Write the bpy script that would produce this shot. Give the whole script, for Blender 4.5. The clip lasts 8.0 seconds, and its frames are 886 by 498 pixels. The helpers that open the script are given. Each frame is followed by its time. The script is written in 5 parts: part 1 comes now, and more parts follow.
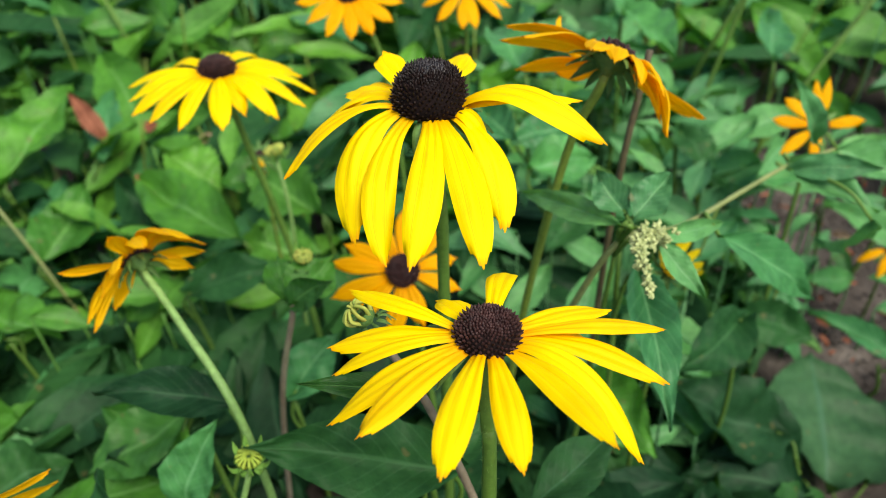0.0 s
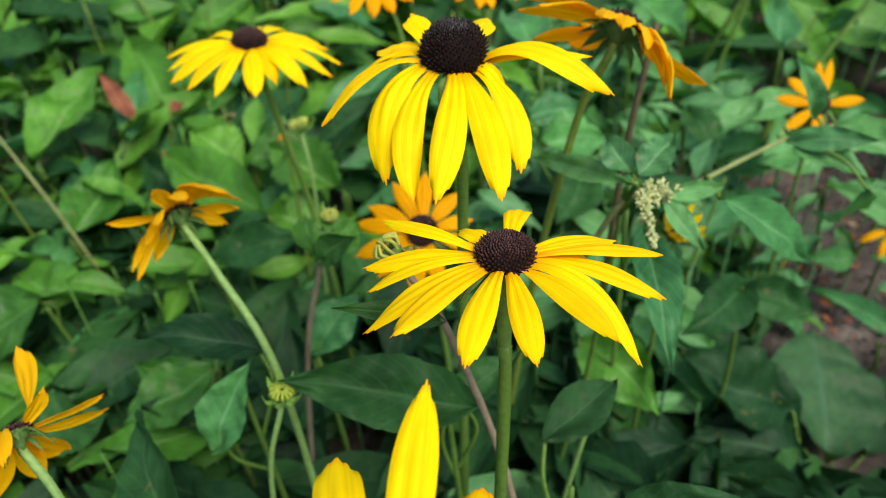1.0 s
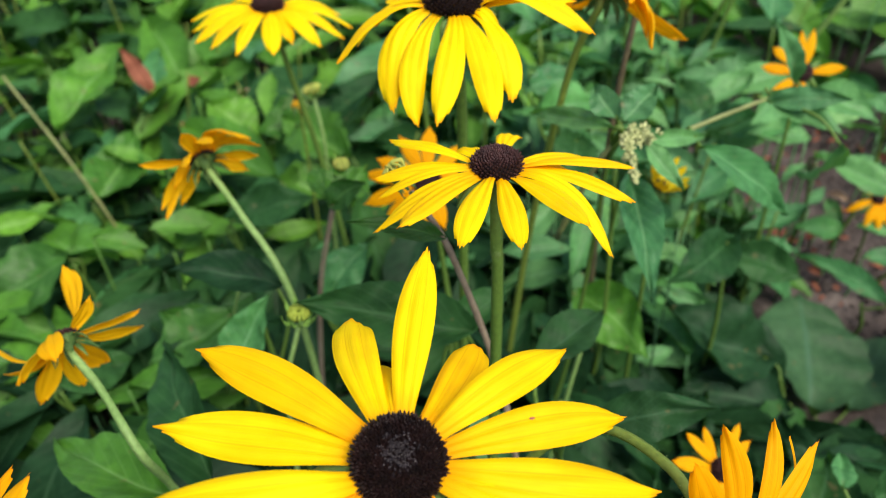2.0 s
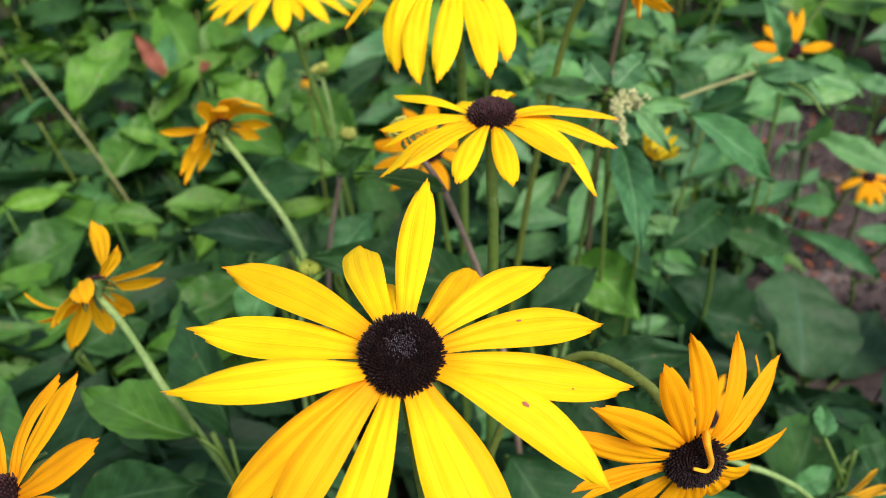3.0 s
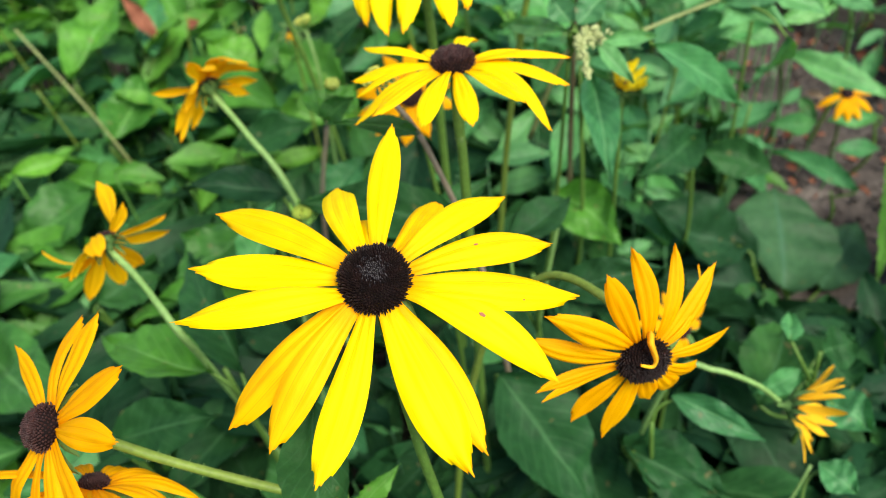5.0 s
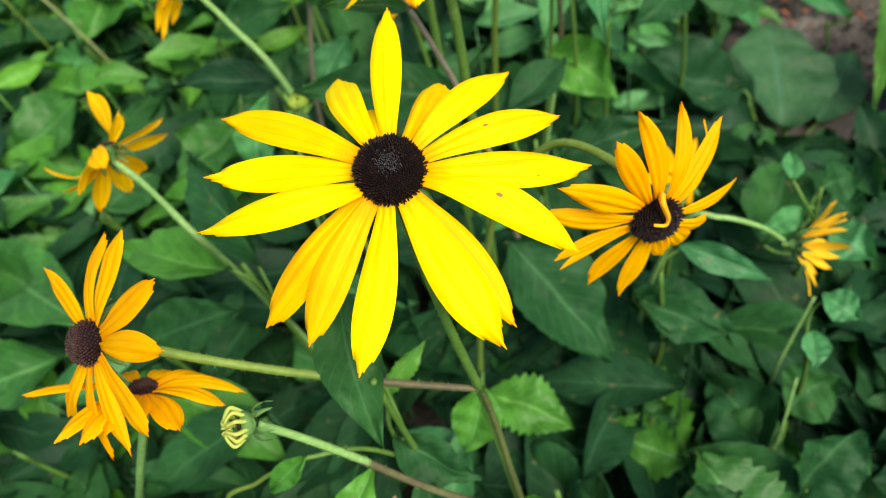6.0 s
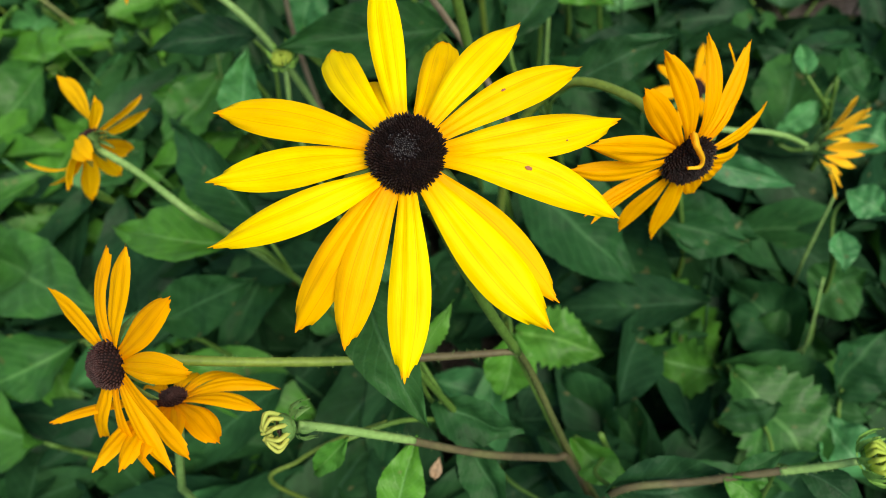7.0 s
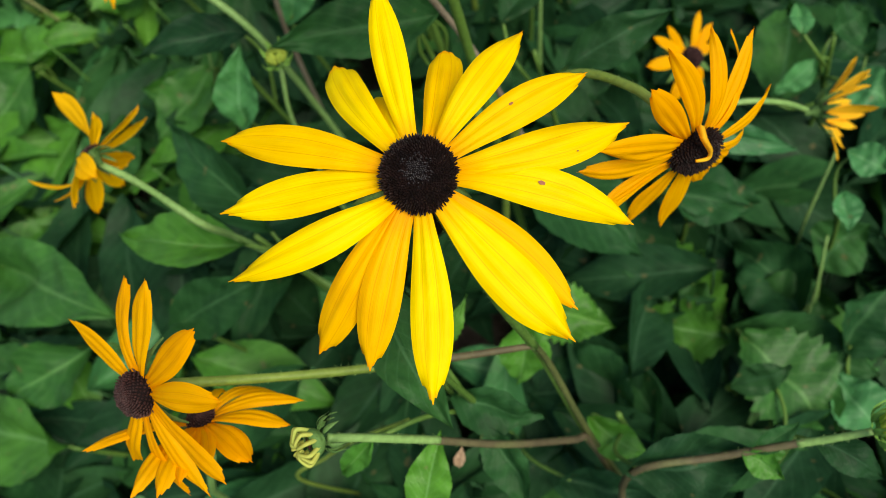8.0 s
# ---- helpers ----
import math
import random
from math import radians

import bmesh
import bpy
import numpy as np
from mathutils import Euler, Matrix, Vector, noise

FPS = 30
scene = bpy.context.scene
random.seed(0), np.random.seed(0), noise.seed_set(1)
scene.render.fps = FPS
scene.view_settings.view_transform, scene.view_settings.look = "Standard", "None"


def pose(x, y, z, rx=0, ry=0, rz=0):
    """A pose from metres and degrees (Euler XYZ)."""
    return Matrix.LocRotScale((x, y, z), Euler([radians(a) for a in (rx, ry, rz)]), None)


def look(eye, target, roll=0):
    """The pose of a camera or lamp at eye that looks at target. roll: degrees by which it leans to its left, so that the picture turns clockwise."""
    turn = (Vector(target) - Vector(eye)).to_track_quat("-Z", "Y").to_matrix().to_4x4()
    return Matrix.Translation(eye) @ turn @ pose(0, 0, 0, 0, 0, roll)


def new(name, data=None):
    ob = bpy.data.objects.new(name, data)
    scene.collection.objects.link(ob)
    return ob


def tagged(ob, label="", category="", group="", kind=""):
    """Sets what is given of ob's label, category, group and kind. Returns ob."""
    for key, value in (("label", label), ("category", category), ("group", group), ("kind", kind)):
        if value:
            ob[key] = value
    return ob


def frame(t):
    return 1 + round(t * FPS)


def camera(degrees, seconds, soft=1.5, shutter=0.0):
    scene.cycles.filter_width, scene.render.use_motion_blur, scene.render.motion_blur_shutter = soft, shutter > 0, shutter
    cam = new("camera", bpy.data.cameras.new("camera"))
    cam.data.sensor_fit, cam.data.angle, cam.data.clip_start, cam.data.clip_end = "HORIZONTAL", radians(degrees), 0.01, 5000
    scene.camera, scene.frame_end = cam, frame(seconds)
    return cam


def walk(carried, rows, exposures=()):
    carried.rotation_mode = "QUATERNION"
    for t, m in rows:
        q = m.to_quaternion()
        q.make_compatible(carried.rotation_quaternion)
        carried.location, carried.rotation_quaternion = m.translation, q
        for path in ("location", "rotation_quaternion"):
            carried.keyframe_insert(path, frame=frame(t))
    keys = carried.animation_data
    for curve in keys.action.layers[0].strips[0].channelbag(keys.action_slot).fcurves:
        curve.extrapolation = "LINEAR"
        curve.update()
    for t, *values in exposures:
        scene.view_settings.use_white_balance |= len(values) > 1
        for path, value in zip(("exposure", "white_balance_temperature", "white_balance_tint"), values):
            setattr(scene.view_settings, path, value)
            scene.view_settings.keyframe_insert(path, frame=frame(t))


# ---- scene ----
cam = camera(57.9, 8.0, soft=0.6)
PATH = [
    (0, (0.01412, 0.01119, 0.41156), (0.01321, 0.31822, 0.15518), 0.20),
    (0.5, (0.01068, -0.00127, 0.41233), (0.00703, 0.30544, 0.15560), 0.17),
    (1, (0.01150, -0.01295, 0.41310), (0.00558, 0.29326, 0.15581), 0.19),
    (1.5, (0.01312, -0.03049, 0.41374), (0.00546, 0.27509, 0.15574), 0.17),
    (3, (0.01635, -0.07027, 0.41512), (0.00423, 0.23393, 0.15567), -0.45),
    (3.5, (0.02000, -0.07972, 0.41659), (0.00642, 0.22390, 0.15653), -0.77),
    (4, (0.02520, -0.08696, 0.41832), (0.01072, 0.21604, 0.15758), -1.06),
    (4.2, (0.02682, -0.08819, 0.42007), (0.01215, 0.21401, 0.15841), -1.28),
    (5.3, (0.02574, -0.08813, 0.43017), (0.00865, 0.18161, 0.13530), -6.36),
    (5.5, (0.02497, -0.08867, 0.43045), (0.00705, 0.16903, 0.12504), -7.64),
    (6, (0.02193, -0.08657, 0.43409), (0.00305, 0.14650, 0.10956), -11.42),
    (6.5, (0.01978, -0.07613, 0.43564), (-0.00086, 0.13684, 0.09768), -15.48),
    (7, (0.01692, -0.06500, 0.43396), (-0.00783, 0.12782, 0.08438), -20.45),
    (7.5, (0.01628, -0.05566, 0.43795), (-0.01085, 0.12624, 0.08274), -23.63),
    (8, (0.01650, -0.05349, 0.44159), (-0.01291, 0.11920, 0.08198), -26.26),
]
EXPOSURES = [(0.0, 1.02, 7000, 6), (0.8, 0.86, 7000, 9), (1.5, 0.96, 7000, 10), (3.0, 0.97, 6850, 30), (4.2, 1.14, 6850, 21), (5.5, 1.30, 7000, 2), (6.5, 1.01, 7150, 4), (8.0, 0.69, 7250, 6)]
walk(cam, [(t, look(eye, target, roll)) for t, eye, target, roll in PATH], EXPOSURES)

# ---- camera look: a phone lens held close ----
cam.data.dof.use_dof = True
cam.data.dof.focus_distance = 0.164
cam.data.dof.aperture_fstop = 19.0

# ---- light: open shade under a bright soft sky ----
world = bpy.data.worlds.new("sky")
scene.world = world
world.use_nodes = True
wn = world.node_tree
sky = wn.nodes.new("ShaderNodeTexSky")
sky.sky_type, sky.sun_disc = "NISHITA", False
sky.sun_elevation, sky.sun_rotation = radians(57), radians(140)
wn.links.new(sky.outputs[0], wn.nodes["Background"].inputs[0])
wn.nodes["Background"].inputs[1].default_value = 0.105
sun = new("sun", bpy.data.lights.new("sun", "SUN"))
sun.data.energy, sun.data.angle, sun.data.color = 2.9, radians(35), (1.0, 0.95, 0.86)
sun.matrix_world = look((1.25, -1.49, 3), (0, 0, 0))


# ---- materials ----
def material(name):
    m = bpy.data.materials.new(name)
    m.use_nodes = True
    m.node_tree.nodes.clear()
    return m, m.node_tree.nodes, m.node_tree.links


def node(nodes, kind, **values):
    n = nodes.new(kind)
    for key, value in values.items():
        n.inputs[key.replace("_", " ")].default_value = value
    return n


def ramp(nodes, links, source, stops):
    r = nodes.new("ShaderNodeValToRGB")
    while len(r.color_ramp.elements) < len(stops):
        r.color_ramp.elements.new(0.5)
    for e, (p, c) in zip(r.color_ramp.elements, stops):
        e.position, e.color = p, (*c, 1)
    links.new(source, r.inputs[0])
    return r.outputs[0]


def mix(nodes, links, fac, a, b, blend="MIX"):
    m = nodes.new("ShaderNodeMix")
    m.data_type, m.blend_type = "RGBA", blend
    for slot, value in ((m.inputs[0], fac), (m.inputs[6], a), (m.inputs[7], b)):
        if isinstance(value, (int, float, tuple)):
            slot.default_value = value if isinstance(value, (int, float)) else (*value, 1)
        else:
            links.new(value, slot)
    return m.outputs[2]


def stretched(nodes, links, source, scale):
    m = nodes.new("ShaderNodeMapping")
    m.inputs["Scale"].default_value = scale
    links.new(source, m.inputs[0])
    return m.outputs[0]


def sheet(name, colour_of, rough, through_colour, sheer, bump, specular=0.5):
    """A thin leaf or petal: gloss on top, light passing through it."""
    m, n, l = material(name)
    colour, height = colour_of(n, l)
    p = node(n, "ShaderNodeBsdfPrincipled", Roughness=rough)
    p.inputs["Specular IOR Level"].default_value = specular
    l.new(colour, p.inputs["Base Color"])
    t = n.new("ShaderNodeBsdfTranslucent")
    l.new(mix(n, l, 1.0, colour, through_colour, "MULTIPLY"), t.inputs[0])
    b = node(n, "ShaderNodeBump", Strength=bump, Distance=0.0009)
    l.new(height, b.inputs["Height"])
    l.new(b.outputs[0], p.inputs["Normal"])
    s = n.new("ShaderNodeMixShader")
    s.inputs[0].default_value = sheer
    l.new(p.outputs[0], s.inputs[1])
    l.new(t.outputs[0], s.inputs[2])
    out = n.new("ShaderNodeOutputMaterial")
    l.new(s.outputs[0], out.inputs[0])
    return m


def petal_material(name, base, deep, old, sheer=0.3):
    def colour_of(n, l):
        uv = n.new("ShaderNodeTexCoord").outputs["UV"]
        geo = n.new("ShaderNodeObjectInfo")
        streak = node(n, "ShaderNodeTexNoise", Scale=1.0, Detail=3.0)
        l.new(stretched(n, l, uv, (2.0, 26, 1)), streak.inputs["Vector"])
        blot = node(n, "ShaderNodeTexNoise", Scale=130.0, Detail=2.0)
        l.new(n.new("ShaderNodeTexCoord").outputs["Object"], blot.inputs["Vector"])
        sep = n.new("ShaderNodeSeparateXYZ")
        l.new(uv, sep.inputs[0])
        along = ramp(n, l, sep.outputs[0], [(0.0, deep), (0.22, base), (0.955, base), (1.0, deep)])
        vary = ramp(n, l, geo.outputs["Random"], [(0.0, (1, 1, 1)), (0.6, (1, 0.96, 0.9)), (1.0, old)])
        c = mix(n, l, 1.0, along, vary, "MULTIPLY")
        fold = n.new("ShaderNodeMath")
        fold.operation = "ABSOLUTE"
        l.new(sep.outputs[1], fold.inputs[0])
        off = n.new("ShaderNodeMath")
        off.operation = "SUBTRACT"
        l.new(fold.outputs[0], off.inputs[0])
        off.inputs[1].default_value = 0.36
        crease = n.new("ShaderNodeMath")
        crease.operation = "ABSOLUTE"
        l.new(off.outputs[0], crease.inputs[0])
        c = mix(n, l, 0.55, c, ramp(n, l, crease.outputs[0], [(0.0, (0.74, 0.5, 0.3)), (0.036, (1, 1, 1))]), "MULTIPLY")
        lines = ramp(n, l, streak.outputs["Fac"], [(0.36, (0.8, 0.62, 0.5)), (0.47, (1, 1, 1))])
        c = mix(n, l, 0.32, c, lines, "MULTIPLY")
        spots = ramp(n, l, blot.outputs["Fac"], [(0.3, (0.93, 0.86, 0.7)), (0.55, (1, 1, 1))])
        return mix(n, l, 0.6, c, spots, "MULTIPLY"), streak.outputs["Fac"]
    return sheet(name, colour_of, 0.6, (1.0, 0.64, 0.45), sheer, 0.25, 0.12)


def leaf_material(name, dark, light, rib, gloss=0.26, lengthwise=False):
    def colour_of(n, l):
        uv = n.new("ShaderNodeTexCoord").outputs["UV"]
        ob = n.new("ShaderNodeTexCoord").outputs["Object"]
        sep = n.new("ShaderNodeSeparateXYZ")
        l.new(uv, sep.inputs[0])
        mid = n.new("ShaderNodeMath")
        mid.operation = "ABSOLUTE"
        l.new(sep.outputs[1], mid.inputs[0])
        slant = n.new("ShaderNodeMath")
        slant.operation = "MULTIPLY_ADD"
        l.new(mid.outputs[0], slant.inputs[0])
        slant.inputs[1].default_value = -0.28
        l.new(sep.outputs[0], slant.inputs[2])
        ladder = n.new("ShaderNodeMath")
        ladder.operation = "PINGPONG"
        l.new(mid.outputs[0] if lengthwise else slant.outputs[0], ladder.inputs[0])
        ladder.inputs[1].default_value = 0.13 if lengthwise else 0.055
        veins = ramp(n, l, ladder.outputs[0], [(0.0, (1, 1, 1)), (0.012, (0, 0, 0))])
        midrib = ramp(n, l, mid.outputs[0], [(0.03, (1, 1, 1)), (0.075, (0, 0, 0))])
        cloud = node(n, "ShaderNodeTexNoise", Scale=45.0, Detail=4.0)
        grain = node(n, "ShaderNodeTexNoise", Scale=900.0, Detail=2.0)
        for tex in (cloud, grain):
            l.new(ob, tex.inputs["Vector"])
        c = ramp(n, l, cloud.outputs["Fac"], [(0.3, dark), (0.7, light)])
        rand = n.new("ShaderNodeObjectInfo").outputs["Random"]
        isl = n.new("ShaderNodeNewGeometry").outputs["Random Per Island"]
        both = n.new("ShaderNodeMath")
        both.operation = "ADD"
        l.new(rand, both.inputs[0])
        l.new(isl, both.inputs[1])
        frac = n.new("ShaderNodeMath")
        frac.operation = "FRACT"
        l.new(both.outputs[0], frac.inputs[0])
        tint = ramp(n, l, frac.outputs[0], [(0.0, (0.66, 0.76, 0.8)), (0.45, (0.96, 1.0, 0.96)), (0.85, (1.16, 1.13, 0.95)), (1.0, (1.32, 1.24, 0.9))])
        pucker = node(n, "ShaderNodeTexNoise", Scale=210.0, Detail=3.0)
        l.new(ob, pucker.inputs["Vector"])
        c = mix(n, l, 1.0, c, tint, "MULTIPLY")
        c = mix(n, l, 0.55, c, ramp(n, l, pucker.outputs["Fac"], [(0.32, (0.62, 0.66, 0.68)), (0.62, (1.18, 1.16, 1.12))]), "MULTIPLY")
        c = mix(n, l, mix(n, l, 0.65, (0, 0, 0), midrib), c, rib)
        c = mix(n, l, mix(n, l, 0.3, (0, 0, 0), veins), c, rib)
        spot = node(n, "ShaderNodeTexNoise", Scale=160.0, Detail=1.0)
        l.new(ob, spot.inputs["Vector"])
        holes = ramp(n, l, spot.outputs["Fac"], [(0.72, (0, 0, 0)), (0.76, (1, 1, 1))])
        c = mix(n, l, mix(n, l, 0.5, (0, 0, 0), holes), c, (0.14, 0.12, 0.05))
        h = mix(n, l, 0.5, mix(n, l, 0.7, veins, midrib), grain.outputs["Fac"])
        h = mix(n, l, 0.5, h, pucker.outputs["Fac"])
        inv = n.new("ShaderNodeInvert")
        l.new(h, inv.inputs["Color"])
        return c, inv.outputs[0]
    return sheet(name, colour_of, 0.46, (1.1, 1.25, 0.4), 0.22, 1.0, gloss)


def solid(name, stops, scale, rough, bump=0.3, distance=0.0004, detail=4.0, specular=0.3, stretch=(1, 1, 1)):
    m, n, l = material(name)
    ob = n.new("ShaderNodeTexCoord").outputs["Object"]
    tex = node(n, "ShaderNodeTexNoise", Scale=scale, Detail=detail)
    l.new(stretched(n, l, ob, stretch), tex.inputs["Vector"])
    fine = node(n, "ShaderNodeTexNoise", Scale=scale * 9, Detail=2.0)
    l.new(ob, fine.inputs["Vector"])
    c = ramp(n, l, tex.outputs["Fac"], stops)
    c = mix(n, l, 0.5, c, ramp(n, l, fine.outputs["Fac"], [(0.3, (0.55, 0.55, 0.55)), (0.65, (1.1, 1.1, 1.1))]), "MULTIPLY")
    p = node(n, "ShaderNodeBsdfPrincipled", Roughness=rough)
    p.inputs["Specular IOR Level"].default_value = specular
    l.new(c, p.inputs["Base Color"])
    b = node(n, "ShaderNodeBump", Strength=bump, Distance=distance)
    l.new(fine.outputs["Fac"], b.inputs["Height"])
    l.new(b.outputs[0], p.inputs["Normal"])
    out = n.new("ShaderNodeOutputMaterial")
    l.new(p.outputs[0], out.inputs[0])
    return m


YELLOW = petal_material("yellow_petal", (0.91, 0.685, 0.004), (0.88, 0.40, 0.004), (0.98, 0.80, 0.7))
# the yellow petal again, turned orange to paint in the shade on it
SHADED_YELLOW = petal_material("shaded_yellow_petal", (0.91, 0.51, 0.004), (0.89, 0.34, 0.004), (0.98, 0.85, 0.8))
GOLD = petal_material("golden_petal", (0.99, 0.50, 0.004), (0.96, 0.37, 0.004), (0.98, 0.87, 0.8), 0.46)
AMBER = petal_material("faded_amber_petal", (0.97, 0.59, 0.010), (0.92, 0.44, 0.008), (0.92, 0.8, 0.8), 0.5)
LEMON = petal_material("lemon_petal", (0.84, 0.70, 0.02), (0.6, 0.56, 0.03), (0.95, 0.95, 0.8))
STALE = petal_material("withered_petal", (0.94, 0.58, 0.03), (0.86, 0.48, 0.03), (0.85, 0.75, 0.7), 0.4)
UNRIPE = petal_material("green_bud_petal", (0.40, 0.55, 0.09), (0.22, 0.38, 0.05), (0.9, 0.95, 0.9))
LIME = petal_material("unripe_petal", (0.50, 0.57, 0.13), (0.3, 0.42, 0.05), (0.8, 0.95, 0.9))
GREEN = leaf_material("green_leaf", (0.036, 0.135, 0.016), (0.068, 0.225, 0.03), (0.13, 0.31, 0.08))
BLUISH = leaf_material("bluish_green_leaf", (0.038, 0.155, 0.050), (0.068, 0.24, 0.085), (0.13, 0.33, 0.14))
# green leaf with the shade among the plants put into its colour
SHADE_GREEN = leaf_material("shade_darkened_green_leaf", (0.015, 0.059, 0.019), (0.026, 0.096, 0.030), (0.052, 0.145, 0.055), 0.1)
FRESH = leaf_material("fresh_green_leaf", (0.055, 0.17, 0.02), (0.09, 0.26, 0.034), (0.16, 0.36, 0.08))
# bluish leaf with the deep shade under the flowers painted into its colour
SHADE = leaf_material("deep_shade_bluish_leaf", (0.008, 0.033, 0.013), (0.016, 0.060, 0.025), (0.034, 0.095, 0.044), 0.1)
PALER = leaf_material("pale_bluish_leaf", (0.06, 0.19, 0.065), (0.10, 0.28, 0.105), (0.17, 0.38, 0.17))
PLANTAIN = leaf_material("plantain_leaf", (0.024, 0.072, 0.038), (0.036, 0.100, 0.054), (0.052, 0.135, 0.075), 0.14, True)
MIDDLE = leaf_material("mid_green_leaf", (0.026, 0.10, 0.017), (0.048, 0.165, 0.028), (0.10, 0.25, 0.07))
LEAVES = {"m": MIDDLE, "t": MIDDLE, "p": PLANTAIN, "w": PALER, "e": SHADE, "g": GREEN, "b": BLUISH, "d": SHADE_GREEN, "l": FRESH, "y": FRESH}
STEM = solid("green_stem", [(0.3, (0.055, 0.122, 0.018)), (0.7, (0.112, 0.215, 0.038))], 60, 0.55, 0.4, stretch=(1, 1, 0.2))
DUSKY = solid("brownish_green_stem", [(0.3, (0.045, 0.06, 0.016)), (0.7, (0.085, 0.10, 0.03))], 60, 0.6, 0.4, stretch=(1, 1, 0.2))
PALE = solid("pale_green_stem", [(0.3, (0.13, 0.25, 0.065)), (0.7, (0.20, 0.34, 0.105))], 60, 0.55, 0.4, stretch=(1, 1, 0.2))
LIMY = solid("yellow_green_stem", [(0.3, (0.10, 0.165, 0.022)), (0.7, (0.17, 0.245, 0.042))], 60, 0.55, 0.4, stretch=(1, 1, 0.2))
OLIVE = solid("olive_brown_stem", [(0.3, (0.15, 0.18, 0.06)), (0.7, (0.23, 0.27, 0.10))], 45, 0.6, 0.4)
PURPLE = solid("purplish_brown_stem", [(0.3, (0.055, 0.042, 0.024)), (0.55, (0.095, 0.082, 0.04)), (0.8, (0.10, 0.13, 0.04))], 45, 0.6, 0.4)
ROSY = solid("rosy_grey_stem", [(0.3, (0.15, 0.115, 0.08)), (0.55, (0.22, 0.185, 0.13)), (0.8, (0.22, 0.26, 0.13))], 45, 0.6, 0.4)
SEPAL = solid("hairy_sepal", [(0.3, (0.05, 0.12, 0.025)), (0.7, (0.10, 0.2, 0.05))], 200, 0.7, 0.5)
CALYX = solid("fresh_bud_sepal", [(0.3, (0.11, 0.26, 0.04)), (0.7, (0.19, 0.38, 0.07))], 200, 0.7, 0.5)
CONE = solid("near_black_cone", [(0.3, (0.004, 0.002, 0.002)), (0.7, (0.010, 0.005, 0.005))], 300, 0.8, 0.4, specular=0.1)
BLACK = solid("near_black_florets", [(0.35, (0.005, 0.0022, 0.0022)), (0.7, (0.018, 0.007, 0.006))], 500, 0.5, 0.4, specular=0.3)
SHUT = solid("shut_florets", [(0.35, (0.008, 0.005, 0.006)), (0.7, (0.020, 0.014, 0.016))], 500, 0.38, 0.3, specular=0.5)
BROWN = solid("purple_brown_florets", [(0.35, (0.022, 0.009, 0.009)), (0.7, (0.060, 0.024, 0.022))], 500, 0.5, 0.4, specular=0.25)
SOIL = solid("dark_crumbly_soil", [(0.25, (0.028, 0.022, 0.020)), (0.5, (0.075, 0.062, 0.056)), (0.8, (0.18, 0.155, 0.14))], 24, 0.95, 1.0, 0.004, 8.0)
DRY = solid("dry_reddish_leaf", [(0.3, (0.12, 0.04, 0.022)), (0.7, (0.30, 0.11, 0.06))], 60, 0.8, 0.4)
STRAW = solid("dry_straw", [(0.3, (0.26, 0.17, 0.11)), (0.7, (0.42, 0.31, 0.2))], 80, 0.8, 0.4)
SEED = solid("pale_seed_spike", [(0.3, (0.24, 0.30, 0.11)), (0.7, (0.52, 0.57, 0.27))], 500, 0.7, 0.4)


# ---- building blocks ----
def V(*p):
    return Vector(p)


def link(name, verts, faces, mat, parent=None, origin=None, uvs=None, smooth=True, label=""):
    """One mesh object; its vertices are given in the world, its origin is its parent's."""
    o = origin if origin is not None else (parent.get("at") if parent is not None else (0, 0, 0))
    o = Vector(o)
    me = bpy.data.meshes.new(name)
    me.from_pydata([tuple(Vector(v) - o) for v in verts], [], faces)
    me.materials.append(mat)
    if uvs:
        layer = me.uv_layers.new(name="uv")
        for lp in me.loops:
            layer.data[lp.index].uv = uvs[lp.vertex_index]
    if smooth:
        me.polygons.foreach_set("use_smooth", [True] * len(me.polygons))
    ob = new(name, me)
    if parent is not None:
        ob.parent = parent
        ob["at"] = tuple(o)
    else:
        ob.location = o
    if label:
        ob["label"] = label
    return ob


def thing(name, at, label, category, group=""):
    e = new(name)
    e.location = at
    e["at"] = tuple(at)
    e.empty_display_size = 0.01
    return tagged(e, label, category, group)


def spline(points, steps=8):
    """A smooth line through the points."""
    p = [Vector(q) for q in points]
    p = [2 * p[0] - p[1]] + p + [2 * p[-1] - p[-2]]
    out = []
    for i in range(1, len(p) - 2):
        for s in range(steps):
            u = s / steps
            a, b, c, d = p[i - 1], p[i], p[i + 1], p[i + 2]
            out.append(0.5 * ((2 * b) + (c - a) * u + (2 * a - 5 * b + 4 * c - d) * u * u + (3 * b - a - 3 * c + d) * u ** 3))
    out.append(p[-2])
    return out


def tube(points, r0, r1, sides=10, steps=8, rib=0.06, wob=0.0):
    line = spline(points, steps)
    verts, faces = [], []
    side = None
    for i, c in enumerate(line):
        d = (line[min(i + 1, len(line) - 1)] - line[max(i - 1, 0)]).normalized()
        if side is None:
            side = d.orthogonal().normalized()
        side = (side - d * side.dot(d)).normalized()
        up = d.cross(side)
        r = r0 + (r1 - r0) * i / (len(line) - 1)
        r *= 1 + wob * noise.noise(c * 90)
        for k in range(sides):
            a = 2 * math.pi * k / sides
            q = r * (1 + (rib if k % 2 else -rib))
            verts.append(c + side * math.cos(a) * q + up * math.sin(a) * q)
    for i in range(len(line) - 1):
        for k in range(sides):
            a, b = i * sides + k, i * sides + (k + 1) % sides
            faces.append((a, b, b + sides, a + sides))
    faces.append(tuple(range(sides))[::-1])
    faces.append(tuple(len(verts) - sides + k for k in range(sides)))
    return verts, faces


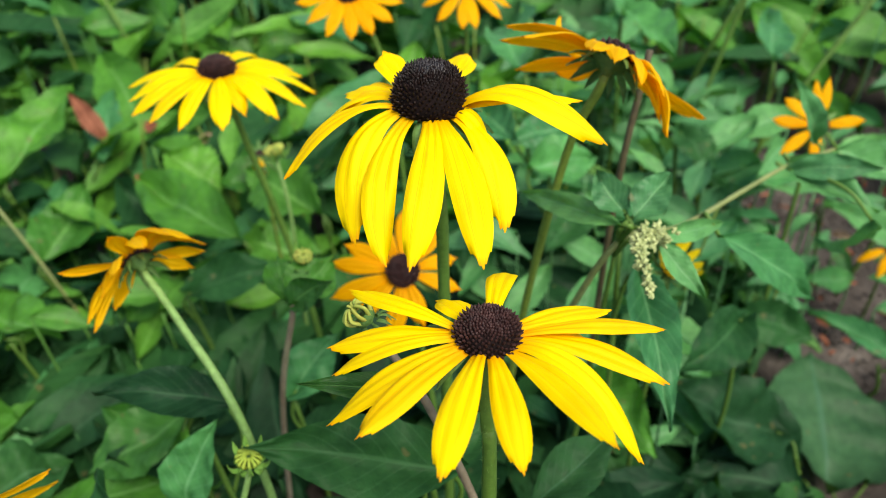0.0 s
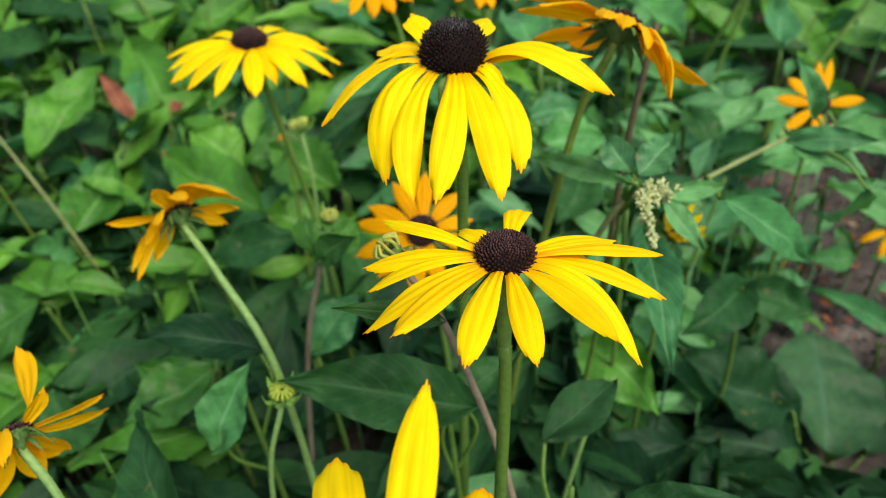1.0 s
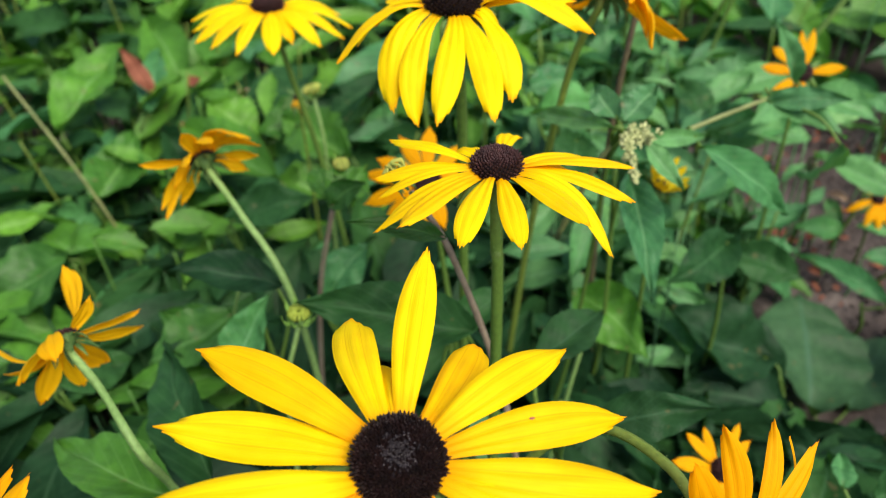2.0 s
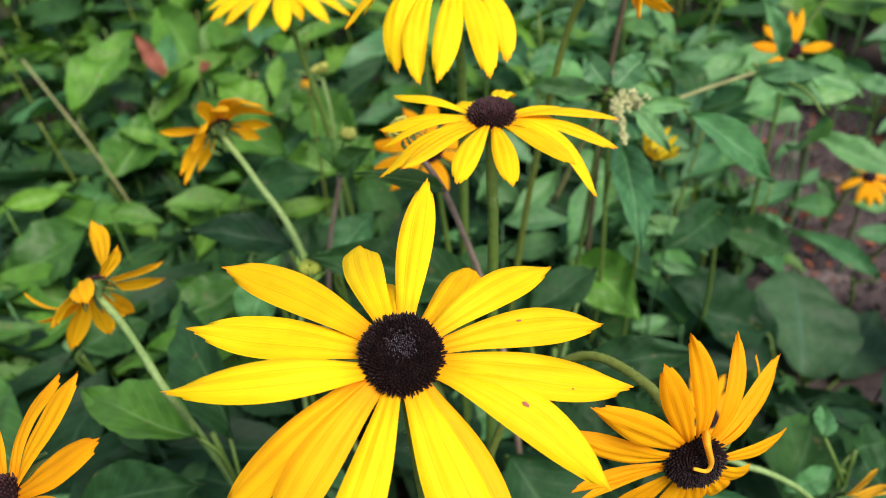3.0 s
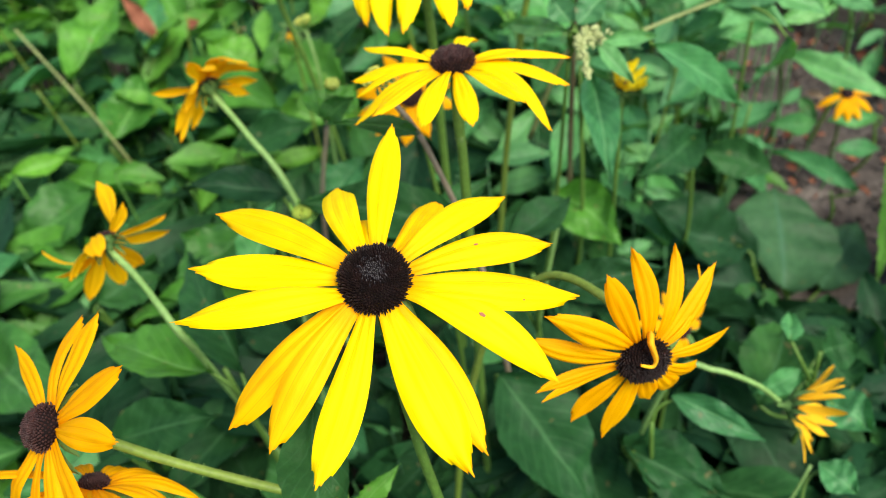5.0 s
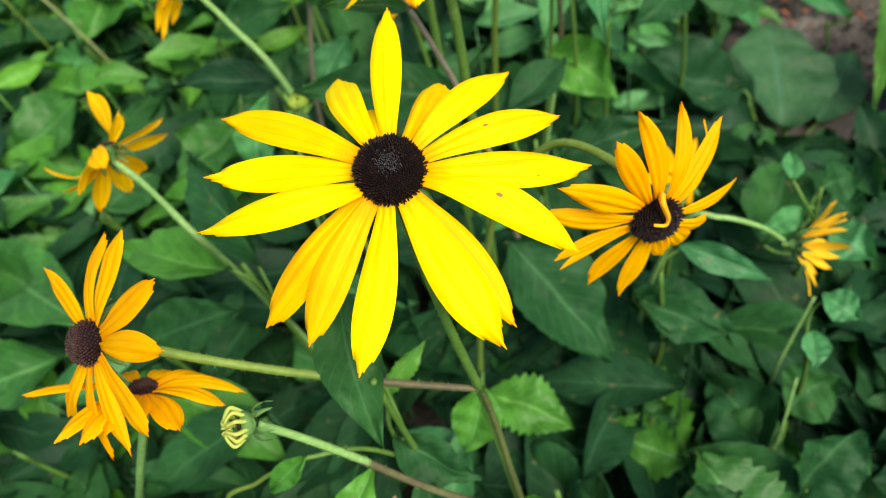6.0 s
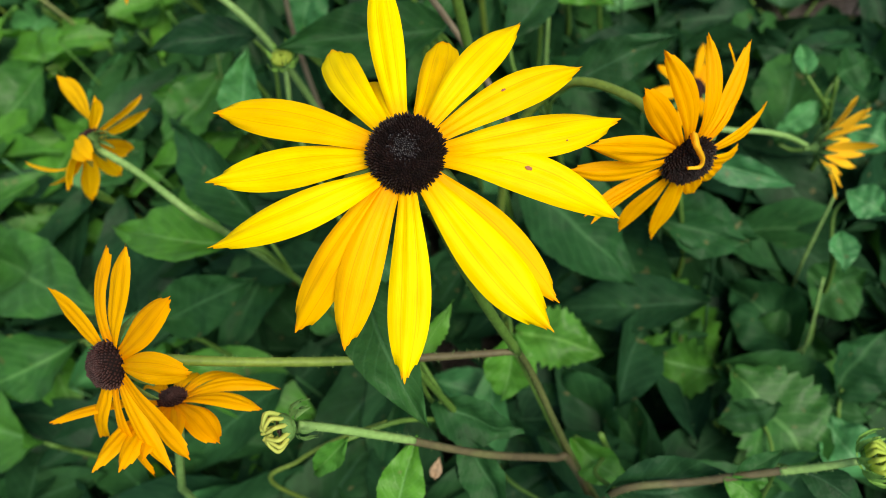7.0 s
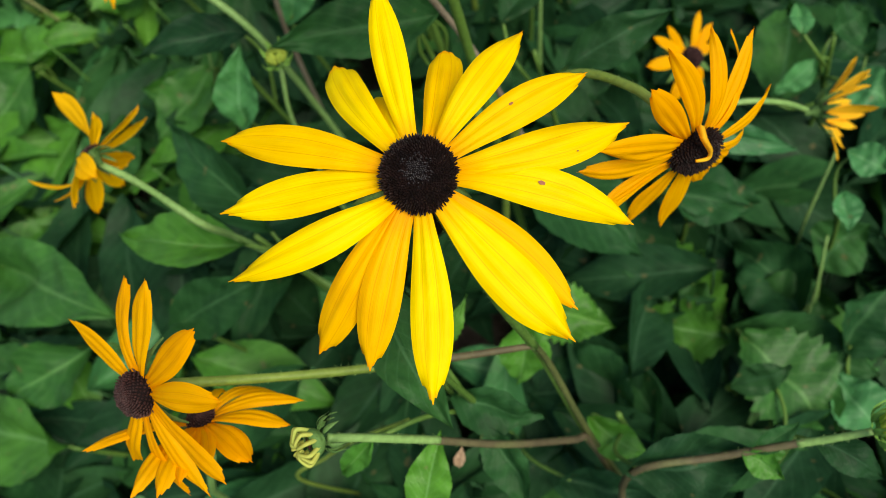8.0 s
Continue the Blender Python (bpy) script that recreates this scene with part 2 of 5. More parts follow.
def hairs(points, r, count, length, rng):
    """Fine bristles along a stem, as thin three-sided spikes."""
    line = spline(points, 10)
    verts, faces = [], []
    for _ in range(count):
        i = rng.randrange(len(line) - 1)
        c = line[i].lerp(line[i + 1], rng.random())
        d = (line[i + 1] - line[i]).normalized()
        s = d.orthogonal().normalized()
        a = rng.uniform(0, 6.283)
        out = (s * math.cos(a) + d.cross(s) * math.sin(a)).normalized()
        tip = c + out * (r + length * rng.uniform(0.6, 1.2)) + d * length * rng.uniform(-0.2, 0.5)
        w = d.cross(out) * 0.00004
        b = len(verts)
        verts += [c + out * r * 0.9 + w, c + out * r * 0.9 - w, c + out * r * 0.9 + d * 0.0001, tip]
        faces += [(b, b + 1, b + 3), (b + 1, b + 2, b + 3), (b + 2, b, b + 3)]
    return verts, faces


def blade(base, ctrl, tip, width, up, profile, rows, cols, cross, twist=0.0, sway=0.0, wave=0.0, seed=0):
    """A leaf or petal surface along a bent line: profile(u) is its half width, cross(u, v) its height over the line."""
    base, ctrl, tip, up = Vector(base), Vector(ctrl), Vector(tip), Vector(up)
    rows_v, uvs, faces = [], [], []
    for i in range(rows + 1):
        u = i / rows
        c = base * (1 - u) ** 2 + ctrl * 2 * u * (1 - u) + tip * u * u
        d = ((ctrl - base) * (1 - u) + (tip - ctrl) * u).normalized()
        s = d.cross(up)
        s = s.normalized() if s.length > 1e-6 else d.orthogonal().normalized()
        s = Matrix.Rotation(twist * u, 3, d) @ s
        n = s.cross(d)
        c = c + s * width * sway * math.sin(u * math.pi)
        for j in range(cols + 1):
            v = 2 * j / cols - 1
            h = profile(u, v) * width * 0.5
            k = cross(u, v) * width + wave * width * noise.noise((u * 3.1 + seed, v * 1.4, seed * 1.7))
            rows_v.append(c + s * v * h + n * k)
            uvs.append((u, v))
    for i in range(rows):
        for j in range(cols):
            a = i * (cols + 1) + j
            faces.append((a, a + 1, a + cols + 2, a + cols + 1))
    return rows_v, faces, uvs


def flower_axes(normal):
    n = Vector(normal).normalized()
    x = Vector((0, 1, 0)) if abs(n.x) > 0.8 else Vector((1, 0, 0))
    e1 = (x - n * x.dot(n)).normalized()
    return e1, n.cross(e1), n


def petal(parent, at, normal, disc, az, elev, length, width, rise, mat, rng, side=0.0, twist=0.0, blunt=0.0, label=""):
    """A ray petal from the rim of the disc; mm and degrees. rise: the angle at which it leaves the disc."""
    e1, e2, n = flower_axes(normal)
    a = radians(az)
    ab = radians(az - side)
    out0 = e1 * math.cos(ab) + e2 * math.sin(ab)
    out = e1 * math.cos(a) + e2 * math.sin(a)
    base = Vector(at) + out0 * disc * 0.72e-3 - n * 0.0006
    b0 = Vector(at) + out * disc * 0.8e-3
    le = length * 1e-3
    tip = b0 + (out * math.cos(radians(elev)) + n * math.sin(radians(elev))) * le
    ctrl = base + (out0 * math.cos(radians(rise)) + n * math.sin(radians(rise))) * le * 0.52
    sd = rng.uniform(0, 40)
    peak, teeth = rng.uniform(0.5, 0.6) + 0.14 * blunt, rng.uniform(0.7, 1.3)
    full = 0.2 + 0.75 * blunt

    def profile(u, v):
        w = 0.40 + 0.60 * math.sin(min(u / peak, 1.0) * math.pi / 2) ** 1.4
        if u > peak:
            q = (u - peak) / (1 - peak)
            w *= max(1 - (1 - full * 0.7) * q ** (1.9 + 1.8 * blunt), 0.1)
        return w

    def cross(u, v):
        groove = 0.034 * math.cos(v * math.pi * 3) * math.sin(min(u * 1.15, 1) * math.pi) ** 0.5
        return groove - 0.10 * v * v * (0.4 + u) + 0.05 * v * math.sin(u * 5 + sd)

    vs, fs, uv = blade(base, ctrl, tip, width * 1e-3, n, profile, 16, 12, cross, twist, rng.uniform(-0.06, 0.06), 0.07, sd)
    # three small teeth at the tip
    d = (tip - ctrl).normalized()
    for j in range(13):
        v = 2 * j / 12 - 1
        vs[16 * 13 + j] = vs[16 * 13 + j] + d * width * 1e-3 * (0.16 * abs(math.cos(v * math.pi * 1.5 + 0.25 * teeth)) * teeth - 0.34 * v * v)
    ob = link("petal", vs, fs, mat, parent, uvs=uv, label=label)
    ob["rows"] = 13
    return ob


def blemish(ob, row, col, size):
    """A small brown scar that lies on a petal, at a row and column of its surface."""
    at = Vector(ob["at"])
    q = [at + ob.data.vertices[row * 13 + col + k].co for k in (0, 13, 1)]
    a, b = (q[1] - q[0]).normalized(), (q[2] - q[0]).normalized()
    n = a.cross(b).normalized()
    n = n if n.z > 0 else -n
    vs = [q[0] + n * 0.0004] + [q[0] + n * 0.0002 + (a * math.cos(k * math.pi / 5) + b * 0.6 * math.sin(k * math.pi / 5)) * size * (1 + 0.2 * (k % 2)) for k in range(10)]
    link("blemish", vs, [(0, 1 + k, 1 + (k + 1) % 10) for k in range(10)], DRY, ob, label="brown scar")


def disc_of(head, at, normal, radius, height, mat, rng, florets):
    """The dark cone: a dome, and the small tubular florets all over it."""
    e1, e2, n = flower_axes(normal)
    at = Vector(at) - n * 0.001
    r, h = radius * 1e-3, height * 1e-3
    verts, faces = [], []
    rings, seg = 8, 24
    prof = [(math.cos(i / rings * math.pi / 2) ** 0.6 * (1 + 0.05 * math.sin(i / rings * math.pi)), math.sin(i / rings * math.pi / 2)) for i in range(rings)]
    for pr, pz in prof:
        for k in range(seg):
            a = 2 * math.pi * k / seg
            verts.append(at + (e1 * math.cos(a) + e2 * math.sin(a)) * r * 0.93 * pr + n * h * 0.93 * pz)
    verts.append(at + n * h * 0.93)
    for i in range(rings - 1):
        for k in range(seg):
            a, b = i * seg + k, i * seg + (k + 1) % seg
            faces.append((a, b, b + seg, a + seg))
    for k in range(seg):
        faces.append(((rings - 1) * seg + k, (rings - 1) * seg + (k + 1) % seg, len(verts) - 1))
    faces.append(tuple(range(seg))[::-1])
    dome = link("cone", verts, faces, CONE, head)
    verts, faces = [], []
    young_verts, young_faces = [], []
    for i in range(florets):
        q = (i + 0.5) / florets
        a = i * 2.39996
        pr = 0.92 * math.sqrt(q / 0.72) if q < 0.72 else 0.92 + 0.08 * (q - 0.72) / 0.28
        th = math.asin(min(pr ** (1 / 0.6), 1.0))
        pz = math.cos(th) if q < 0.72 else math.cos(math.asin(0.92 ** (1 / 0.6))) * (1 - (q - 0.72) / 0.28)
        rad = e1 * math.cos(a) + e2 * math.sin(a)
        c = at + rad * r * 0.9 * pr + n * h * 0.9 * pz
        d = (rad * pr ** 3 * 0.9 + n * (0.3 + pz * 0.9)).normalized()
        d = (d + Vector((rng.uniform(-1, 1), rng.uniform(-1, 1), rng.uniform(-1, 1))) * 0.16).normalized()
        rim = q > 0.6
        le = r * rng.uniform(0.12, 0.22) * (1.3 if rim else 1.0)
        w = r * math.sqrt(1.5 / florets) * rng.uniform(0.75, 1.0)
        if florets > 600 and rng.random() > q / 0.26:
            # the middle ones are still shut and lean inwards
            d = (n - rad * 0.5 * math.sqrt(q / 0.2) + d * 0.5).normalized()
            verts, faces, old_verts, old_faces = young_verts, young_faces, verts, faces
        s = d.orthogonal().normalized()
        t = d.cross(s)
        b = len(verts)
        for k in range(5):
            g = 2 * math.pi * k / 5
            verts.append(c + (s * math.cos(g) + t * math.sin(g)) * w - d * le * 0.4)
        for k in range(5):
            g = 2 * math.pi * k / 5
            verts.append(c + (s * math.cos(g) + t * math.sin(g)) * w * 0.82 + d * le * 0.6)
        verts.append(c + d * le * rng.uniform(0.8, 1.0))
        for k in range(5):
            k2 = (k + 1) % 5
            faces += [(b + k, b + k2, b + 5 + k2, b + 5 + k), (b + 5 + k, b + 5 + k2, b + 10)]
        if verts is young_verts:
            verts, faces = old_verts, old_faces
    tagged(link("florets", verts, faces, mat, dome, smooth=False), kind="stuff")
    if young_verts:
        tagged(link("young_florets", young_verts, young_faces, SHUT, dome), kind="stuff")
    return dome


def sepals(head, at, normal, radius, count, length, droop, rng, mat=None):
    e1, e2, n = flower_axes(normal)
    at = Vector(at) - n * 0.0016
    for i in range(count):
        a = 2 * math.pi * (i + rng.uniform(-0.2, 0.2)) / count
        out = e1 * math.cos(a) + e2 * math.sin(a)
        le = length * 1e-3 * rng.uniform(0.8, 1.15)
        dr = radians(droop + rng.uniform(-15, 15))
        base = at + out * radius * 0.55e-3
        ctrl = base + out * le * 0.5
        tip = base + (out * math.cos(dr) - n * math.sin(dr)) * le
        vs, fs, uv = blade(base, ctrl, tip, le * 0.3, n, lambda u, v: (0.55 + 0.45 * math.sin(u * 2.6)) * (1 - u ** 3 * 0.92), 6, 4,
                           lambda u, v: -0.15 * v * v, 0, 0, 0.1, rng.uniform(0, 30))
        link("sepal", vs, fs, mat or SEPAL, head, uvs=uv)


def flower_head(plant, at, normal, disc, height, petals, mat, rng, rise=8, width=9.5, cone_mat=None, florets=240, sepal=(10, 11, 25), stem_dir=None):
    """petals: rows of azimuth, elevation, length and, where it differs, width, sideways bend, twist and bluntness."""
    e1, e2, n = flower_axes(normal)
    at = Vector(at)
    verts, faces = [], []
    seg = 16
    shape = [(1.0, 0.0), (0.95, -0.0012), (0.7, -0.0026), (0.36, -0.0040), (0.2, -0.0064)]
    for pr, pz in shape:
        for k in range(seg):
            a = 2 * math.pi * k / seg
            verts.append(at + (e1 * math.cos(a) + e2 * math.sin(a)) * disc * 0.8e-3 * pr + n * pz)
    for i in range(len(shape) - 1):
        for k in range(seg):
            a, b = i * seg + k, i * seg + (k + 1) % seg
            faces.append((a, b, b + seg, a + seg))
    faces.append(tuple(range(seg)))
    faces.append(tuple(len(verts) - seg + k for k in range(seg))[::-1])
    head = link("flower_head", verts, faces, SEPAL, plant)
    for row in petals:
        az, elev, le = row[:3]
        wd = row[3] if len(row) > 3 else width * rng.uniform(0.9, 1.08)
        petal(head, at, normal, disc, az, elev, le, wd, (row[7] if len(row) > 7 else rise + rng.uniform(-4, 4)), row[8] if len(row) > 8 else mat, rng,
              row[4] if len(row) > 4 else 0, row[5] if len(row) > 5 else rng.uniform(-0.2, 0.2), row[6] if len(row) > 6 else rng.uniform(0, 0.3))
    if height:
        disc_of(head, at, normal, disc, height, cone_mat or BLACK, rng, florets)
    if sepal:
        sepals(head, at, normal, disc, *sepal, rng)
    return head


def stem(plant, points, r0, r1, mat=None, hairy=0, name="stem", label=""):
    vs, fs = tube(points, r0 * 1e-3, r1 * 1e-3, 10, 8, 0.07, 0.12)
    ob = link(name, vs, fs, mat or STEM, plant, label=label)
    if hairy:
        hv, hf = hairs(points, r1 * 1e-3, hairy, 0.0007, random.Random(len(vs) + hairy))
        tagged(link("bristles", hv, hf, PALE, ob, smooth=False), kind="stuff")
    return ob


def leaf_blade(base, tip, width, seed, sag=0.12, roll=0.0, fold=0.16, toothed=0.0, wide=0.42, rows=34, cols=8, ribs=0.0, tilt=0.0, wave=0.2, calm=1.0):
    rng = random.Random(seed)
    base, tip = Vector(base), Vector(tip)
    d = tip - base
    le = d.length
    up = Vector((0, 0, 1)) + Vector((rng.uniform(-0.25, 0.25), rng.uniform(-0.45, 0.05) - tilt, 0))
    up = (up - d.normalized() * up.dot(d.normalized())).normalized()
    up = Matrix.Rotation(roll, 3, d.normalized()) @ up
    ctrl = (base + tip) / 2 + up * le * (sag + rng.uniform(-0.04, 0.06))
    teeth = rows * rng.uniform(0.28, 0.36)
    peak = wide + rng.uniform(-0.05, 0.06)

    def profile(u, v):
        if u < peak:
            w = 0.04 + 0.96 * math.sin(u / peak * math.pi / 2) ** 0.85
        else:
            q = (u - peak) / (1 - peak)
            w = math.cos(q * math.pi / 2) ** 1.12 * (1 - 0.1 * q) + 0.004
        if toothed and abs(v) > 0.99:
            w *= 1 + toothed * (0.5 - (u * teeth % 1)) * (1.25 - u)
        return w

    def cross(u, v):
        return fold * abs(v) * (1.1 - 0.5 * u) - 0.05 * math.cos(v * 3.0) * (1 - u) + 0.034 * math.sin(u * 28 + abs(v) * 3) * abs(v) + ribs * math.cos(v * math.pi * 4) * math.sin(u * math.pi) ** 0.7

    return blade(base, ctrl, tip, width, up, profile, rows, cols, cross, calm * rng.uniform(-0.5, 0.5), calm * rng.uniform(-0.12, 0.12), wave, rng.uniform(0, 50))


def leaf(parent, base, tip, width, tone, seed, **shape):
    vs, fs, uv = leaf_blade(base, tip, width, seed, **shape)
    return link("leaf", vs, fs, LEAVES[tone], parent, uvs=uv)


def leafy_plant(name, foot, top, leaves, label, seed, category="plant", mat=None, group="", thick=1.6, along=(), **shape):
    """A leafy shoot: a stem from the soil, and leaves whose stalks reach it."""
    plant = thing(name, foot, label, category, group)
    foot, top = Vector(foot), Vector(top)
    mid = foot.lerp(top, 0.5) + Vector((0.006, -0.004, 0))
    stem(plant, [foot, mid, top], thick, thick * 0.6, mat)
    for i, (b, t, w, tone) in enumerate(leaves):
        b = Vector(b)
        ob = leaf(plant, b, t, w, tone, seed * 31 + i, toothed=0.05 if tone in "pe" else 0.34 if tone in "lt" else 0.06, **shape)
        f = min(max((b.z * (0.96 if along else 0.8) - foot.z) / max(top.z - foot.z, 1e-4), 0.05), 1.0)
        s = foot * (1 - f) ** 2 + mid * 2 * f * (1 - f) + top * f * f if f < 1 else top
        s = foot.lerp(mid, f * 2) if f < 0.5 else mid.lerp(top, f * 2 - 1)
        if along and b.x > 0.1:
            s = min(spline(along, 6), key=lambda p: (p - b).length)
        way = (Vector(t) - b).normalized()
        vs, fs = tube([s, s.lerp(b, 0.6) - way * 0.004 + Vector((0, 0, 0.003)), b + way * 0.002], 0.0009, 0.0007, 6, 5, 0)
        link("leaf_stalk", vs, fs, mat or STEM, ob)
    return plant


# ---- ground: one sheet of soil out to the horizon ----
def ground():
    n = 150
    line = [math.sinh((i / n * 2 - 1) * 8.2) / math.sinh(8.2) * 400 for i in range(n + 1)]
    verts, faces = [], []
    for y in line:
        for x in line:
            q = Vector((x + 0.1, y + 0.35, 0))
            near = max(0.0, 1 - q.length / 3)
            z = near * (0.010 * noise.noise(q * 9) + 0.006 * noise.noise(q * 31) + 0.004 * noise.noise(q * 80)) - 0.006
            verts.append((q.x, q.y, z))
    for i in range(n):
        for j in range(n):
            a = i * (n + 1) + j
            faces.append((a, a + 1, a + n + 2, a + n + 1))
    g = link("ground", verts, faces, SOIL)
    tagged(g, "dark crumbly garden soil between the plants", "soil", kind="structure")


ground()

# ---- the flowers ----
RNG = random.Random(11)
SUSANS = "black-eyed susans"


def susan(foot, label):
    return thing("black_eyed_susan", foot, label, "flower", SUSANS)


# the large open flower, with the side shoots of its stalk
main = susan((0.045, -0.022, -0.004), "tall black-eyed susan with a wide bright yellow open flower")
stem(main, [(0.045, -0.022, -0.006), (0.036, -0.014, 0.08), (0.025, -0.002, 0.159), (0.019, 0.012, 0.205), (0.0155, 0.0145, 0.228)], 1.15, 1.0, DUSKY, 300, "stem_base")
stem(main, [(0.0163, 0.0140, 0.222), (0.010, 0.018, 0.262), (0.0047, 0.0289, 0.2965)], 1.2, 1.2, STEM, 200)
# three of the lower petals have their shade put into the colour
main_head = flower_head(main, (0.0044, 0.0308, 0.3025), (0.04, -0.30, 0.95), 8.0, 6.5, [
    (-167, 3, 36.2, 8.0, -15, 0, 0.1, 41), (-140, -24, 39.3, 9.0, 0, 0, 0.3, -4, SHADED_YELLOW), (-123, -17, 35.6, 9.0, 6, 0, 0.2, 0, SHADED_YELLOW), (-103, 1, 38.1, 8.6, -1, 0, 0.2, 0),
    (-64, -9, 38.3, 10.8, 3, 0, 0.15, 0), (-56, -22, 37.2, 10.0, 0, 0, 0.15, -14, SHADED_YELLOW), (-29, -10, 38.3, 8.8, -9, 0, 0.1, 20), (-1, -13, 39.2, 9.4, 9, 0, 0.1, 20),
    (17, -12, 35.9, 8.0, -1, 0, 0.1, 10), (40, -12, 32.7, 7.6, -2, 0, 0.15, 20), (66, -34, 32.0, 8.0, 9, 0, 0.9, -16), (86, -3, 35.9, 7.4, -2, 0, 0.2, 2),
    (99, -46, 27.4, 7.5, 0, 0, 0.5, -5), (109, -29, 33.7, 8.4, -7, 0, 0.9, -4), (150, -12, 38.7, 9.0, 6, 0, 0.1, 2), (172, -7, 35.2, 9.2, 3, 0, 0.1, -8)], YELLOW, RNG, 6, 9.5, BLACK, 1050)
_rays = [o for o in main_head.children if o.name.startswith("petal")]
blemish(_rays[6], 8, 5, 0.0007)
blemish(_rays[7], 11, 9, 0.00025)
blemish(_rays[8], 8, 4, 0.0005)

# the tall one with drooping petals and a high cone
second = susan((0.02, 0.185, -0.004), "black-eyed susan with drooping yellow petals and a tall black cone")
stem(second, [(0.02, 0.185, -0.006), (0.017, 0.182, 0.12), (0.014, 0.180, 0.249), (0.013, 0.178, 0.285), (0.0105, 0.1755, 0.3130)], 1.9, 1.6, STEM, 500)
flower_head(second, (0.0105, 0.1750, 0.3190), (0, 0.08, 1), 8.8, 10.5, [
    (-162, -26, 31.0, 6.6, 10, 0.3, 0.3, 16), (-122, -41, 31.4, 8.8, 33, 0.25, 0.3, -1), (-105, -38, 35.2, 7.6, 24, 0, 0.3, -13), (-95, -29, 37.0, 8.0, -6, 0, 0.3, -1),
    (-75, -23, 39.7, 8.2, -6, 0, 0.3, -4), (-58, -35, 29.5, 7.6, -18, 0, 0.5, -1), (-34, -55, 19, 7), (-21, -4, 33.9, 10.4, -8, 0.1, 0.15, 46), (-8, 6, 27, 6.5, 0, 0, 0.2, 22), (72, 2, 21.6, 8, 0, 0, 0.9, 10),
    (122, 18, 15.0, 8.5, 0, 0, 0.9, 18), (145, -12, 17.5, 9.5, 0, 0, 0.9, 10), (160, -28, 21, 7), (164, -34, 29.5, 6.0, 6, 0.2, 0.3, 14)],
    YELLOW, RNG, 26, 9.5, BLACK, 760)

# the flat one in front of it
third = susan((0.03, 0.108, -0.004), "black-eyed susan with a flat yellow flower and purplish brown cone")
stem(third, [(0.03, 0.108, -0.006), (0.027, 0.111, 0.13), (0.024, 0.112, 0.260), (0.023, 0.114, 0.280), (0.0222, 0.1173, 0.297)], 1.8, 1.5, STEM, 500)
flower_head(third, (0.0223, 0.1166, 0.3030), (-0.01, 0.10, 1), 6.6, 5, [
    (176, -12, 25.6, 6.2, 3, 0, 0.2, 2), (-176, -19, 25.5, 4.5), (-160, -26, 29.0, 6.2, -6, 0, 0.2, 2), (-136, -9, 26.5, 6.6, 6, 0, 0.2, -1), (-105, -4, 28.0, 6.4, 3, 0, 0.3, 14), (-81, -10, 24.5, 6.2, 0, 0, 0.3, 5),
    (-57, 3, 29.2, 6.4, -9, 0, 0.1, 8), (-37, -24, 30.7, 6, -9, 0, 0.1, 20), (-14, -10, 28.0, 6.4, -9, 0, 0.1, 5), (5, -14, 16, 5.5), (7, -5, 29.5, 4.4, 6, 0, 0.1, 17), (28, -12, 24.5, 5.4, 3, 0, 0.2, 5),
    (79, -17, 25.8, 6.0, 0, 0, 1.0), (125, -14, 12, 6.5), (152, -2, 25.6, 5.0, -9, 0, 0.1, 20)], YELLOW, RNG, 12, 8, BROWN, 430)

# two golden ones low beside the large flower
side_shoot = susan((0.0435, -0.019, -0.004), "golden-orange black-eyed susan turned sideways on a leaning stalk")
stem(side_shoot, [(0.0435, -0.019, -0.006), (0.0345, -0.0115, 0.08), (0.0236, 0.0004, 0.159), (0.0176, 0.0135, 0.205), (0.0150, 0.0147, 0.2265)], 1.2, 1.1, STEM)
stem(side_shoot, [(0.0160, 0.0140, 0.2235), (0.000, 0.0146, 0.2295), (-0.016, 0.0152, 0.236)], 0.95, 1.1, PURPLE, 80, "branch")
stem(side_shoot, [(-0.0150, 0.0152, 0.2356), (-0.034, 0.0162, 0.2440), (-0.054, 0.0175, 0.2545), (-0.0722, 0.0182, 0.2680)], 1.2, 1.2, LIMY, 200, "flower_stalk")
flower_head(side_shoot, (-0.0761, 0.0159, 0.2722), (-0.62, -0.38, 0.69), 5.7, 5.5, [
    (-136, -3, 19.5, 7.6, 0, 0, 0.8), (-103, -15, 26.0, 7.0), (-74, -10, 25, 7.0), (-45, -2, 27.7, 7.0), (-9, -4, 26.0, 7.4), (22, -6, 25.3, 7.6), (53, -2, 26.0, 7.0),
    (87, -13, 23.1, 6.6), (130, 5, 23.1, 6)], GOLD, RNG, 8, 8, BROWN, 420)

low = susan((-0.135, 0.020, -0.004), "golden-orange black-eyed susan with drooping petals under its neighbour")
stem(low, [(-0.135, 0.020, -0.006), (-0.130, 0.020, 0.08), (-0.115, 0.018, 0.150), (-0.0935, 0.0075, 0.200), (-0.0712, 0.0095, 0.2485)], 1.5, 1.2, PALE, 200)
flower_head(low, (-0.0703, 0.0124, 0.2529), (0.15, 0.55, 0.8), 3.9, 2.6, [
    (-168, 2, 25.2, 4.5), (-123, -7, 21.9, 6.5), (-105, -3, 21, 6.5), (-93, 0, 19.2, 6), (-75, 0, 16, 6), (-50, -4, 19.5, 7.5), (-22, 2, 22.4, 5),
    (8, -8, 23, 5), (45, -25, 22, 5), (85, -25, 16, 5), (130, -20, 16, 5)], GOLD, RNG, 24, 7, BROWN, 220)

